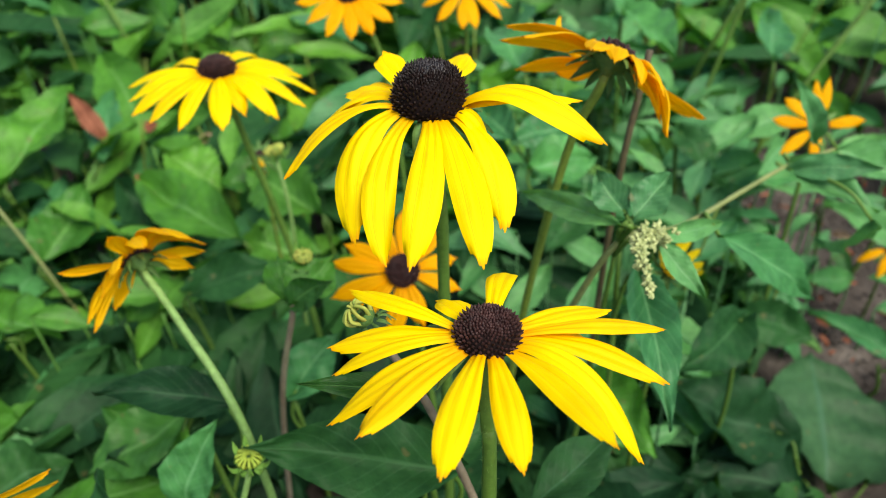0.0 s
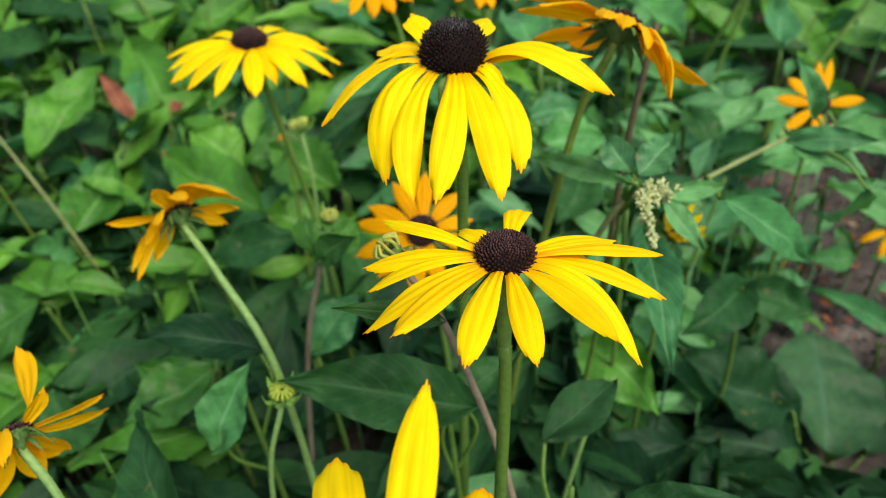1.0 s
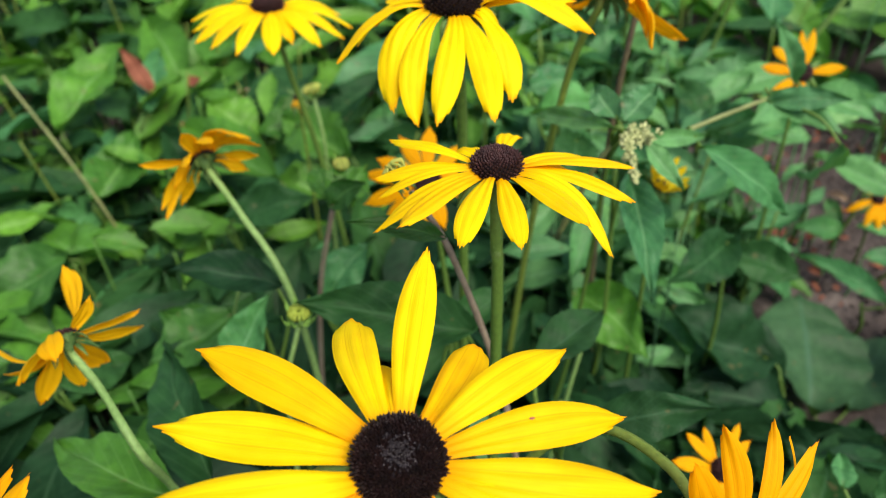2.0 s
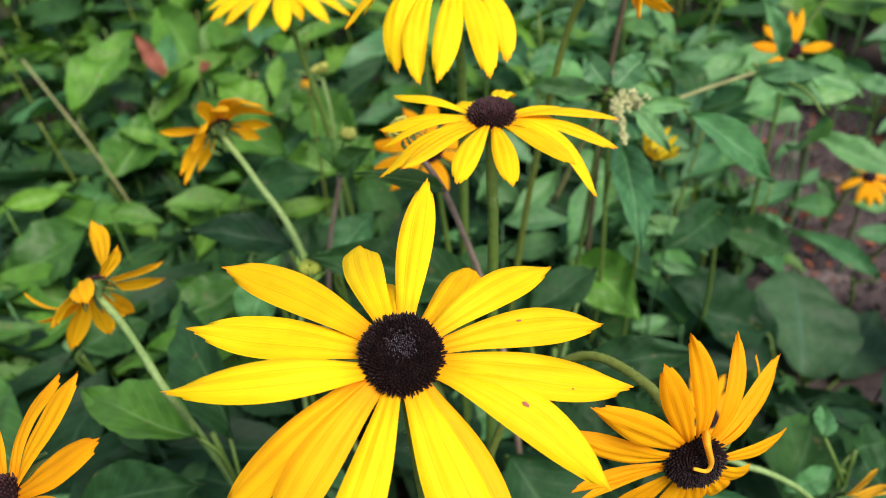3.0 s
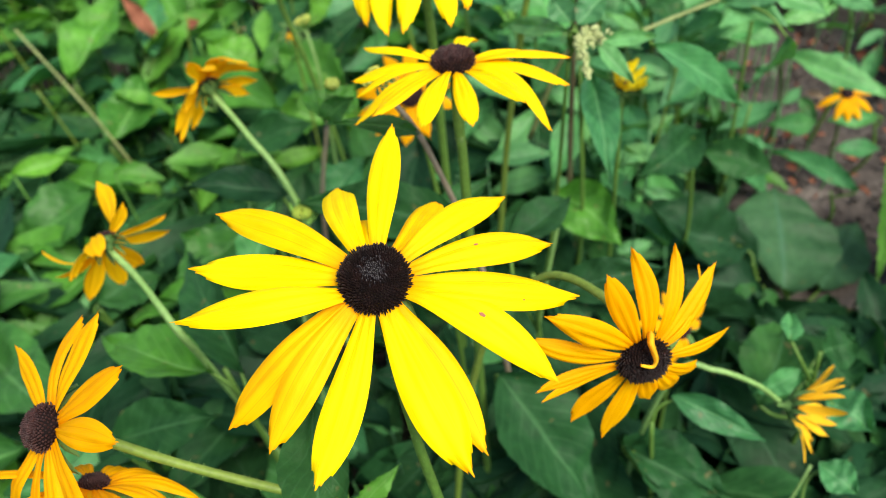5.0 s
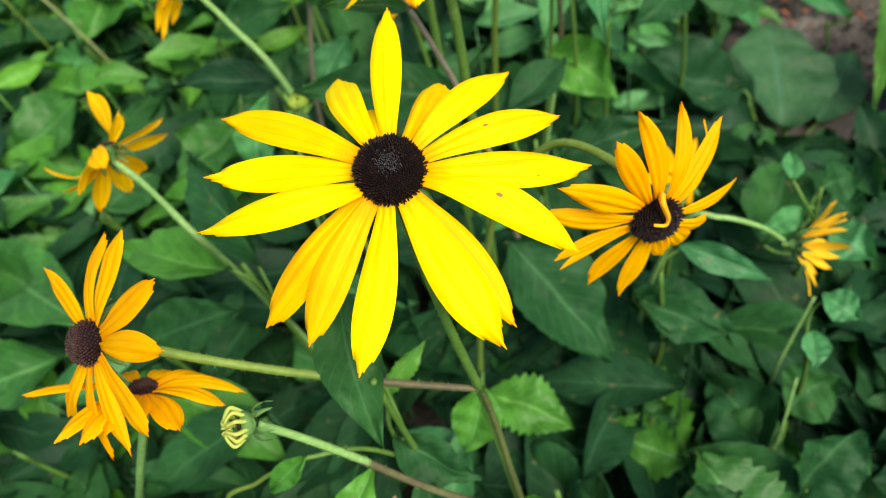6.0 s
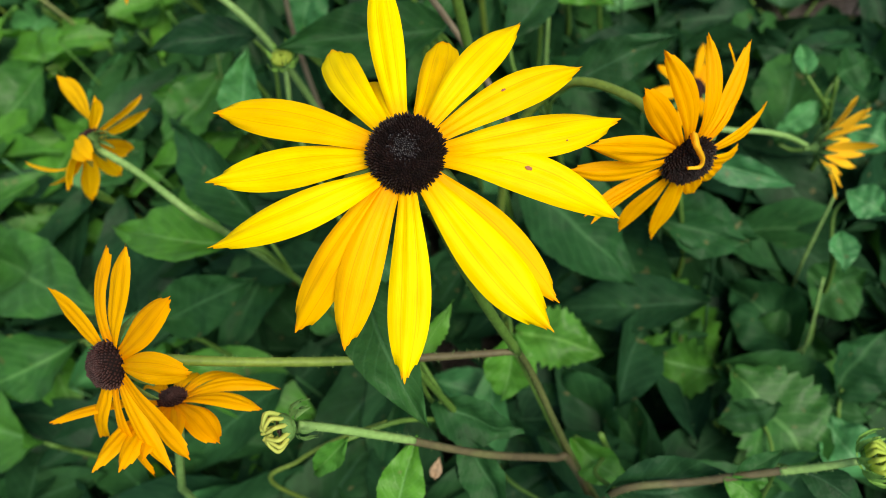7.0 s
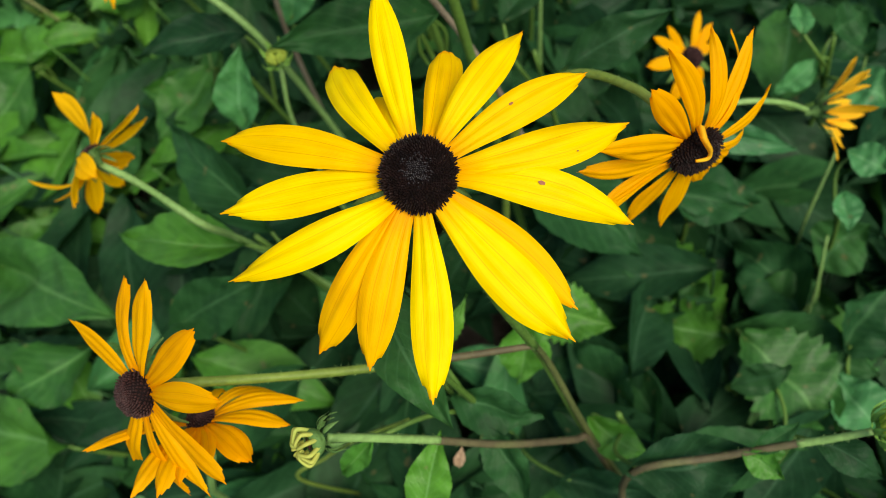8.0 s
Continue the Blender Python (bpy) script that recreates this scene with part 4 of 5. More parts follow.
leafy_plant("leafy_shoot", (-0.119, 0.334, -0.006), (-0.123, 0.322, 0.116), [
    ((-0.123, 0.322, 0.120), (-0.073, 0.334, 0.130), 0.025, 'd')], 'leafy shoot with green leaves darkened for shade', 13, group=SHOOTS, tilt=0.35)
leafy_plant("leafy_shoot", (-0.238, 0.492, -0.006), (-0.242, 0.480, 0.096), [
    ((-0.222, 0.475, 0.100), (-0.230, 0.538, 0.120), 0.026, 'b'),
    ((-0.261, 0.485, 0.070), (-0.319, 0.442, 0.030), 0.041, 'g')], 'leafy shoot with smooth bluish-green leaves', 14, group=SHOOTS, tilt=0.35)
leafy_plant("leafy_shoot", (-0.276, 0.459, -0.006), (-0.280, 0.447, 0.096), [
    ((-0.280, 0.447, 0.100), (-0.262, 0.542, 0.120), 0.041, 'g')], 'leafy shoot with mid-green lance-shaped leaves', 15, group=SHOOTS, tilt=0.35)
leafy_plant("leafy_shoot", (-0.237, 0.402, -0.006), (-0.241, 0.390, 0.076), [
    ((-0.241, 0.390, 0.080), (-0.227, 0.448, 0.100), 0.037, 'g')], 'leafy shoot with mid-green lance-shaped leaves', 16, group=SHOOTS, tilt=0.35)
leafy_plant("leafy_shoot", (-0.249, 0.357, -0.006), (-0.253, 0.345, 0.076), [
    ((-0.253, 0.345, 0.080), (-0.190, 0.308, 0.100), 0.036, 'g')], 'leafy shoot with mid-green lance-shaped leaves', 17, group=SHOOTS, tilt=0.35)
leafy_plant("leafy_shoot", (-0.069, 0.113, -0.006), (-0.073, 0.101, 0.181), [
    ((-0.075, 0.096, 0.185), (-0.134, 0.128, 0.168), 0.023, 'g'),
    ((-0.070, 0.107, 0.170), (-0.107, 0.178, 0.170), 0.022, 'd')], 'leafy shoot with mid-green lance-shaped leaves', 18, group=SHOOTS, tilt=0.35)
leafy_plant("leafy_shoot", (-0.123, 0.255, -0.006), (-0.127, 0.243, 0.116), [
    ((-0.127, 0.243, 0.120), (-0.099, 0.219, 0.100), 0.029, 'g')], 'leafy shoot with mid-green lance-shaped leaves', 19, group=SHOOTS, tilt=0.35)
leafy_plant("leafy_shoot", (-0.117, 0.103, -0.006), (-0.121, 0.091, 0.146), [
    ((-0.121, 0.091, 0.150), (-0.078, 0.094, 0.160), 0.025, 'd')], 'leafy shoot with green leaves darkened for shade', 20, group=SHOOTS, tilt=0.35)
leafy_plant("leafy_shoot", (-0.237, 0.192, -0.006), (-0.241, 0.180, 0.096), [
    ((-0.241, 0.180, 0.100), (-0.159, 0.111, 0.130), 0.042, 'm')], 'leafy shoot with mid-green lance-shaped leaves', 21, group=SHOOTS, tilt=0.35)
leafy_plant("leafy_shoot", (-0.174, 0.120, -0.006), (-0.178, 0.108, 0.116), [
    ((-0.178, 0.108, 0.120), (-0.236, 0.105, 0.100), 0.033, 'm')], 'leafy shoot with mid-green lance-shaped leaves', 22, group=SHOOTS, tilt=0.35)
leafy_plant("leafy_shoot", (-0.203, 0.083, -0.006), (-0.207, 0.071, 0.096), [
    ((-0.207, 0.071, 0.100), (-0.277, 0.113, 0.080), 0.042, 'm')], 'leafy shoot with green leaves darkened for shade', 23, group=SHOOTS, tilt=0.35)
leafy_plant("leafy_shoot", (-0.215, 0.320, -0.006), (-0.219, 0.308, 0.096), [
    ((-0.219, 0.308, 0.100), (-0.272, 0.282, 0.080), 0.044, 'm')], 'leafy shoot with green leaves darkened for shade', 24, group=SHOOTS, tilt=0.35)
leafy_plant("leafy_shoot", (-0.178, 0.215, -0.006), (-0.182, 0.203, 0.106), [
    ((-0.182, 0.203, 0.110), (-0.156, 0.229, 0.100), 0.033, 'd')], 'leafy shoot with green leaves darkened for shade', 25, group=SHOOTS, tilt=0.35)
leafy_plant("leafy_shoot", (-0.008, 0.025, -0.006), (-0.012, 0.013, 0.239), [
    ((-0.016, 0.027, 0.200), (0.001, 0.040, 0.211), 0.007, 'l'),
    ((-0.020, 0.040, 0.243), (-0.011, -0.004, 0.232), 0.019, 'd'),
    ((-0.036, 0.004, 0.215), (-0.051, 0.001, 0.200), 0.008, 'g'),
    ((-0.013, 0.017, 0.190), (0.012, 0.005, 0.178), 0.017, 'd'),
    ((-0.007, 0.006, 0.170), (-0.005, -0.012, 0.170), 0.015, 'e'),
    ((-0.007, 0.006, 0.180), (-0.001, -0.021, 0.170), 0.015, 'd'),
    ((0.012, -0.009, 0.120), (0.048, -0.023, 0.130), 0.025, 'e')], 'leafy shoot with bluish-green leaves darkened for deep shade', 26, group=SHOOTS, tilt=0.35)
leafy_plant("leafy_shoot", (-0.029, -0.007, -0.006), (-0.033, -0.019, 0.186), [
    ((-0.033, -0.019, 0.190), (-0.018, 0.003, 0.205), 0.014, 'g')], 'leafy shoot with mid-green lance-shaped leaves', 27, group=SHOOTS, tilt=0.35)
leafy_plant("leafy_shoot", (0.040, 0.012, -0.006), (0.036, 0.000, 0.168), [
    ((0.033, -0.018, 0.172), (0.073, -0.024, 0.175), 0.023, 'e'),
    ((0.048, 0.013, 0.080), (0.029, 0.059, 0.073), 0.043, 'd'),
    ((0.027, 0.006, 0.150), (0.043, -0.011, 0.140), 0.014, 'g')], 'leafy shoot with bluish-green leaves darkened for deep shade', 28, group=SHOOTS, tilt=0.35)
leafy_plant("leafy_shoot", (0.085, -0.013, -0.006), (0.081, -0.025, 0.186), [
    ((0.076, -0.022, 0.185), (0.070, -0.030, 0.180), 0.009, 'g'),
    ((0.085, -0.027, 0.190), (0.101, -0.041, 0.180), 0.011, 'e')], 'leafy shoot with mid-green lance-shaped leaves', 29, group=SHOOTS, tilt=0.35)
leafy_plant("leafy_shoot", (0.016, 0.075, -0.006), (0.012, 0.063, 0.126), [
    ((0.018, 0.069, 0.100), (0.052, 0.052, 0.091), 0.026, 'l'),
    ((0.016, 0.043, 0.165), (0.006, 0.026, 0.146), 0.019, 'g')], 'leafy shoot with fresh light green leaves', 30, group=SHOOTS, tilt=0.35)
leafy_plant("leafy_shoot", (0.038, 0.129, -0.006), (0.034, 0.117, 0.146), [
    ((0.034, 0.117, 0.150), (0.072, 0.078, 0.100), 0.041, 'd')], 'leafy shoot with green leaves darkened for shade', 31, group=SHOOTS, tilt=0.35)
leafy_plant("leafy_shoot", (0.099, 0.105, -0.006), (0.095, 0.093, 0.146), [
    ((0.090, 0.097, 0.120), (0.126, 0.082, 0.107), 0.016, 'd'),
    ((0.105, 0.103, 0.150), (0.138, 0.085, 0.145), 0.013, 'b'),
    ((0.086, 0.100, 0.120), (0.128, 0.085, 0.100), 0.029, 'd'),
    ((0.100, 0.071, 0.060), (0.057, 0.055, 0.050), 0.040, 'd')], 'leafy shoot with green leaves darkened for shade', 32, group=SHOOTS, tilt=0.35)
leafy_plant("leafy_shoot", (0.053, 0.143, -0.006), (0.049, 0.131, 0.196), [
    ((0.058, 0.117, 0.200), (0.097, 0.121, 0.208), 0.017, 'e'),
    ((0.040, 0.145, 0.200), (0.068, 0.171, 0.200), 0.017, 'e')], 'leafy shoot with bluish-green leaves darkened for deep shade', 33, group=SHOOTS, tilt=0.35)
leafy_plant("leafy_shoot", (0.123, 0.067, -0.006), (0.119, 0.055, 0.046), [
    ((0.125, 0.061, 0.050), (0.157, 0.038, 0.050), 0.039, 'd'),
    ((0.113, 0.050, 0.020), (0.133, 0.007, 0.020), 0.053, 'd')], 'leafy shoot with green leaves darkened for shade', 34, group=SHOOTS, tilt=0.35)
leafy_plant("leafy_shoot", (0.094, 0.024, -0.006), (0.090, 0.012, 0.096), [
    ((0.090, 0.012, 0.100), (0.111, 0.010, 0.110), 0.015, 'e')], 'leafy shoot with bluish-green leaves darkened for deep shade', 35, group=SHOOTS, tilt=0.35)
leafy_plant("leafy_shoot", (0.182, 0.145, -0.006), (0.178, 0.133, 0.136), [
    ((0.172, 0.132, 0.125), (0.153, 0.130, 0.112), 0.012, 'b'),
    ((0.165, 0.136, 0.140), (0.169, 0.153, 0.140), 0.010, 'b'),
    ((0.157, 0.129, 0.100), (0.186, 0.181, 0.100), 0.035, 'd'),
    ((0.181, 0.118, 0.120), (0.195, 0.101, 0.120), 0.020, 'b'),
    ((0.186, 0.145, 0.120), (0.204, 0.151, 0.120), 0.021, 'd'),
    ((0.207, 0.139, 0.100), (0.199, 0.157, 0.100), 0.022, 'd')], 'leafy shoot with smooth bluish-green leaves', 36, group=SHOOTS, tilt=0.35)
leafy_plant("leafy_shoot", (0.159, 0.077, -0.006), (0.155, 0.065, 0.116), [
    ((0.167, 0.087, 0.120), (0.178, 0.073, 0.120), 0.015, 'b'),
    ((0.156, 0.069, 0.120), (0.151, 0.053, 0.120), 0.012, 'b'),
    ((0.157, 0.061, 0.060), (0.182, 0.070, 0.070), 0.030, 'd'),
    ((0.139, 0.040, 0.060), (0.127, 0.086, 0.050), 0.036, 'd')], 'leafy shoot with smooth bluish-green leaves', 37, group=SHOOTS, tilt=0.35)
leafy_plant("leafy_shoot", (0.147, 0.010, -0.006), (0.143, -0.002, 0.076), [
    ((0.144, 0.016, 0.080), (0.170, 0.032, 0.100), 0.030, 'd'),
    ((0.142, -0.019, 0.080), (0.135, 0.008, 0.080), 0.024, 'b')], 'leafy shoot with green leaves darkened for shade', 38, group=SHOOTS, tilt=0.35)
leafy_plant("leafy_shoot", (-0.055, 0.404, -0.006), (-0.059, 0.392, 0.116), [
    ((-0.059, 0.392, 0.120), (-0.113, 0.439, 0.120), 0.038, 'l')], 'leafy shoot with fresh light green leaves', 39, group=SHOOTS, tilt=0.35)
leafy_plant("leafy_shoot", (-0.163, 0.464, -0.006), (-0.167, 0.452, 0.116), [
    ((-0.167, 0.452, 0.120), (-0.133, 0.436, 0.100), 0.035, 'l')], 'leafy shoot with fresh light green leaves', 40, group=SHOOTS, tilt=0.35)
leafy_plant("leafy_shoot", (0.257, 0.429, -0.006), (0.253, 0.417, 0.106), [
    ((0.253, 0.417, 0.110), (0.316, 0.365, 0.100), 0.021, 'w')], 'leafy shoot with pale bluish-green leaves', 41, group=SHOOTS, tilt=0.35)
leafy_plant("leafy_shoot", (0.312, 0.459, -0.006), (0.308, 0.447, 0.126), [
    ((0.301, 0.459, 0.130), (0.252, 0.443, 0.120), 0.020, 'w'),
    ((0.316, 0.434, 0.130), (0.293, 0.461, 0.130), 0.017, 'w')], 'leafy shoot with pale bluish-green leaves', 42, group=SHOOTS, tilt=0.35)
leafy_plant("leafy_shoot", (0.220, 0.397, -0.006), (0.216, 0.385, 0.056), [
    ((0.216, 0.385, 0.060), (0.243, 0.375, 0.060), 0.014, 'b')], 'leafy shoot with smooth bluish-green leaves', 43, group=SHOOTS, tilt=0.35)
leafy_plant("leafy_shoot", (0.282, 0.353, -0.006), (0.278, 0.341, 0.046), [
    ((0.292, 0.335, 0.050), (0.247, 0.380, 0.052), 0.017, 'b')], 'leafy shoot with smooth bluish-green leaves', 44, group=SHOOTS, tilt=0.35)
leafy_plant("leafy_shoot", (0.334, 0.419, -0.006), (0.330, 0.407, 0.056), [
    ((0.330, 0.407, 0.060), (0.292, 0.405, 0.060), 0.017, 'b')], 'leafy shoot with smooth bluish-green leaves', 45, group=SHOOTS, tilt=0.35)
leafy_plant("leafy_shoot", (0.131, 0.515, -0.006), (0.127, 0.503, 0.196), [
    ((0.127, 0.503, 0.200), (0.146, 0.433, 0.200), 0.031, 'b')], 'leafy shoot with smooth bluish-green leaves', 46, group=SHOOTS, tilt=0.35)
leafy_plant("leafy_shoot", (0.063, 0.424, -0.006), (0.059, 0.412, 0.196), [
    ((0.059, 0.418, 0.200), (0.040, 0.491, 0.190), 0.028, 'b'),
    ((0.037, 0.409, 0.180), (0.054, 0.379, 0.180), 0.022, 'b'),
    ((0.083, 0.408, 0.170), (0.049, 0.389, 0.170), 0.023, 'b')], 'leafy shoot with smooth bluish-green leaves', 47, group=SHOOTS, tilt=0.35)
leafy_plant("leafy_shoot", (0.072, 0.366, -0.006), (0.068, 0.354, 0.176), [
    ((0.055, 0.353, 0.180), (0.095, 0.379, 0.170), 0.027, 'b'),
    ((0.081, 0.356, 0.160), (0.064, 0.321, 0.150), 0.027, 'd')], 'leafy shoot with smooth bluish-green leaves', 48, group=SHOOTS, tilt=0.35)
leafy_plant("leafy_shoot", (0.163, 0.453, -0.006), (0.159, 0.441, 0.146), [
    ((0.159, 0.441, 0.150), (0.173, 0.407, 0.140), 0.025, 'd')], 'leafy shoot with green leaves darkened for shade', 49, group=SHOOTS, tilt=0.35)
leafy_plant("leafy_shoot", (0.251, 0.545, -0.006), (0.247, 0.533, 0.146), [
    ((0.247, 0.533, 0.150), (0.258, 0.598, 0.160), 0.029, 'b')], 'leafy shoot with smooth bluish-green leaves', 50, group=SHOOTS, tilt=0.35)

leafy_plant("leafy_shoot", (0.078, 0.062, -0.006), (0.076, 0.060, 0.046), [
    ((0.034, 0.069, 0.050), (0.043, 0.012, 0.036), 0.037, 'd'),
    ((0.084, 0.107, 0.050), (0.107, 0.041, 0.032), 0.046, 't'),
    ((0.114, 0.042, 0.050), (0.096, -0.005, 0.046), 0.040, 't'),
    ((0.172, 0.013, 0.036), (0.120, 0.062, 0.036), 0.040, 'm'),
    ((0.029, 0.122, 0.060), (0.066, 0.076, 0.058), 0.036, 'd')], 'low leafy shoot with broad leaves, some darkened for shade, some with toothed edges', 51, group=SHOOTS, wide=0.5, tilt=0.5, calm=0.4, fold=0.10, wave=0.12)
leafy_plant("leafy_shoot", (0.104, 0.046, -0.006), (0.1035, 0.0345, 0.086), [
    ((0.1037, 0.0325, 0.0880), (0.1227, -0.0147, 0.0800), 0.044, 't'),
    ((0.0998, 0.0391, 0.0800), (0.1541, 0.0023, 0.0740), 0.034, 'd'),
    ((0.1004, 0.0361, 0.0760), (0.0631, 0.0608, 0.0720), 0.030, 't'),
    ((0.1010, -0.0176, 0.0980), (0.0449, -0.0066, 0.0940), 0.026, 'd'),
    ((0.0941, -0.0204, 0.0920), (0.0745, -0.0297, 0.0880), 0.030, 'd')], 'low leafy shoot with broad toothed mid-green leaves', 55, group=SHOOTS, wide=0.45, tilt=0.2, calm=0.4, fold=0.10, wave=0.14)
leafy_plant("leafy_shoot", (0.112, -0.036, -0.006), (0.110, -0.030, 0.080), [
    ((0.110, -0.021, 0.086), (0.038, -0.003, 0.102), 0.024, 'd'),
    ((0.113, -0.045, 0.080), (0.055, -0.014, 0.080), 0.026, 'd')], 'leafy shoot with long smooth leaves darkened for shade under a stalk', 52, group=SHOOTS, tilt=0.5, calm=0.4, fold=0.10)

leafy_plant("leafy_shoot", (-0.112, 0.243, -0.006), (-0.108, 0.238, 0.122), [
    ((-0.099, 0.235, 0.130), (-0.140, 0.214, 0.112), 0.030, 'm')], 'leafy shoot with one broad mid-green leaf', 53, group=SHOOTS, wide=0.5, tilt=0.35, calm=0.4, fold=0.10)
leafy_plant("leafy_shoot", (0.292, 0.270, -0.006), (0.294, 0.276, 0.020), [
    ((0.294, 0.280, 0.022), (0.325, 0.372, 0.060), 0.015, 'l')], 'single upright lime-green leaf by the soil', 54, group=SHOOTS, tilt=0.2, calm=0.3)

# broad low rosette by the soil
leafy_plant("plantain", (0.237, 0.268, -0.006), (0.237, 0.272, 0.008), [
    ((0.236, 0.274, 0.012), (0.247, 0.363, 0.032), 0.080, "p"),
    ((0.262, 0.284, 0.004), (0.312, 0.350, 0.006), 0.040, "p"),
    ((0.230, 0.262, 0.012), (0.170, 0.225, 0.035), 0.050, "d")], "low broad-leaved plantain with large ribbed bluish-green leaves", 91, sag=0.05, wide=0.54, ribs=0.016, wave=0.05, fold=0.06, calm=0.1, tilt=0.3)


# ---- the tall weed with a pale hanging seed spike ----
def seed_spike(plant, points, count, rng):
    line = spline(points, 20)
    vs, fs = tube(points, 0.0006, 0.0003, 6, 8, 0)
    core = link("seed_spike", vs, fs, SEED, plant)
    verts, faces = [], []
    for i in range(count):
        u = rng.random()
        c = line[int(u * (len(line) - 1))]
        r = 0.0048 * (1 - 0.85 * u) * rng.uniform(0.3, 1) * (0.6 + 0.7 * abs(math.sin(u * 19)))
        d = Vector((rng.gauss(0, 1), rng.gauss(0, 1), rng.gauss(0, 1))).normalized()
        c = c + d * r
        w = rng.uniform(0.0005, 0.0009)
        s = d.orthogonal().normalized()
        t = d.cross(s)
        b = len(verts)
        verts += [c + s * w, c + t * w, c - s * w, c - t * w, c + d * w * 1.8, c - d * w]
        for k in range(4):
            faces += [(b + k, b + (k + 1) % 4, b + 4), (b + (k + 1) % 4, b + k, b + 5)]
    tagged(link("seeds", verts, faces, SEED, core, smooth=False), kind="stuff")


BRANCH = [(0.054, 0.215, 0.20), (0.069, 0.208, 0.250), (0.093, 0.223, 0.245), (0.128, 0.259, 0.235), (0.158, 0.291, 0.225), (0.191, 0.319, 0.215)]


def tall_weed():
    plant = leafy_plant("weed", (0.05, 0.225, -0.006), (0.069, 0.208, 0.252), [
    ((0.068, 0.201, 0.262), (0.043, 0.256, 0.235), 0.009, 'w'),
    ((0.072, 0.206, 0.262), (0.084, 0.216, 0.272), 0.012, 'w'),
    ((0.079, 0.199, 0.258), (0.093, 0.188, 0.245), 0.008, 'w'),
    ((0.070, 0.207, 0.262), (0.062, 0.223, 0.268), 0.011, 'w'),
    ((0.078, 0.204, 0.255), (0.111, 0.232, 0.240), 0.007, 'w'),
    ((0.158, 0.291, 0.225), (0.185, 0.264, 0.220), 0.016, 'w'),
    ((0.155, 0.287, 0.225), (0.187, 0.273, 0.235), 0.011, 'w'),
    ((0.176, 0.313, 0.222), (0.151, 0.298, 0.262), 0.012, 'w'),
    ((0.107, 0.225, 0.240), (0.160, 0.245, 0.191), 0.017, 'b'),
    ((0.182, 0.260, 0.220), (0.188, 0.305, 0.174), 0.014, 'w'),
    ((0.190, 0.318, 0.215), (0.223, 0.311, 0.200), 0.018, 'w')], "tall weed with pointed bluish-green leaves and a pale seed spike", 77, thick=1.3, along=BRANCH, wide=0.38, tilt=1.0)
    stem(plant, BRANCH, 1.2, 0.7, OLIVE, name="branch")
    seed_spike(plant, [(0.0793, 0.1965, 0.2609), (0.0743, 0.1959, 0.2632), (0.0705, 0.1918, 0.2630), (0.0715, 0.1841, 0.2600), (0.0729, 0.1762, 0.2557)], 300, random.Random(5))


tall_weed()


def plain_stem(points, r0, r1, mat, label):
    e = thing("bare_stalk", points[0], label, "stalk", "stalks")
    stem(e, points, r0, r1, mat)


plain_stem([(0.09, 0.27, -0.006), (0.082, 0.262, 0.12), (0.078, 0.255, 0.23), (0.083, 0.262, 0.29)], 1.6, 1.2, PURPLE, "reddish-brown bare stalk behind the flowers")
plain_stem([(0.055, 0.17, -0.006), (0.056, 0.172, 0.10), (0.066, 0.18, 0.19)], 1.2, 0.9, PALE, "thin pale green stalk among the leaves")
plain_stem([(0.20, 0.62, -0.006), (0.22, 0.60, 0.12), (0.27, 0.60, 0.24)], 2.2, 1.6, STEM, "slanting green stalk at the back")
plain_stem([(0.24, 0.55, -0.006), (0.28, 0.56, 0.10), (0.37, 0.60, 0.24)], 2.4, 1.8, STEM, "slanting green stalk at the back")
plain_stem([(0.20, 0.55, -0.006), (0.21, 0.55, 0.12), (0.235, 0.56, 0.23)], 2.0, 1.5, STEM, "slanting green stalk at the back")
plain_stem([(-0.20, 0.37, -0.006), (-0.235, 0.38, 0.10), (-0.29, 0.42, 0.16)], 1.1, 0.9, OLIVE, "leaning olive-brown stalk at the side of the bed")
plain_stem([(-0.22, 0.62, -0.006), (-0.25, 0.63, 0.12), (-0.30, 0.66, 0.22)], 2.2, 1.6, STEM, "slanting green stalk at the back")
plain_stem([(-0.11, 0.75, -0.006), (-0.12, 0.74, 0.12), (-0.10, 0.72, 0.22)], 2.2, 1.6, STEM, "slanting green stalk at the back")
plain_stem([(0.155, 0.12, -0.006), (0.150, 0.074, 0.010), (0.160, 0.085, 0.07), (0.172, 0.098, 0.10)], 0.9, 0.7, PALE, "thin pale tendril-like stalk by dry stems")
plain_stem([(0.13, 0.02, -0.006), (0.146, 0.045, 0.06), (0.157, 0.066, 0.085)], 0.8, 0.6, PALE, "thin pale tendril-like stalk by dry stems")
plain_stem([(0.11, 0.11, 0.004), (0.14, 0.102, 0.018), (0.175, 0.092, 0.03), (0.23, 0.075, 0.004)], 1.0, 0.7, DRY, "dry reddish stalk lying low under the leaves")
plain_stem([(0.11, 0.09, 0.004), (0.14, 0.086, 0.016), (0.20, 0.062, 0.02), (0.24, 0.05, 0.004)], 0.9, 0.6, STRAW, "dry straw-coloured stalk lying low under the leaves")

plain_stem([(-0.0760, 0.0203, -0.0060), (-0.0800, 0.0123, 0.1500), (-0.0621, 0.0111, 0.1800), (-0.0441, 0.0101, 0.1960), (-0.0262, 0.0083, 0.2070)], 0.8, 0.6, LIMY, "thin curved green stalk below an opening bud")


# ---- undergrowth ----
def bare(x, y):
    """Where the soil shows."""
    return ((x - 0.325) / 0.105) ** 2 + ((y - 0.50) / 0.175) ** 2 < 1 + 0.5 * noise.noise((x * 14, y * 14, 2))


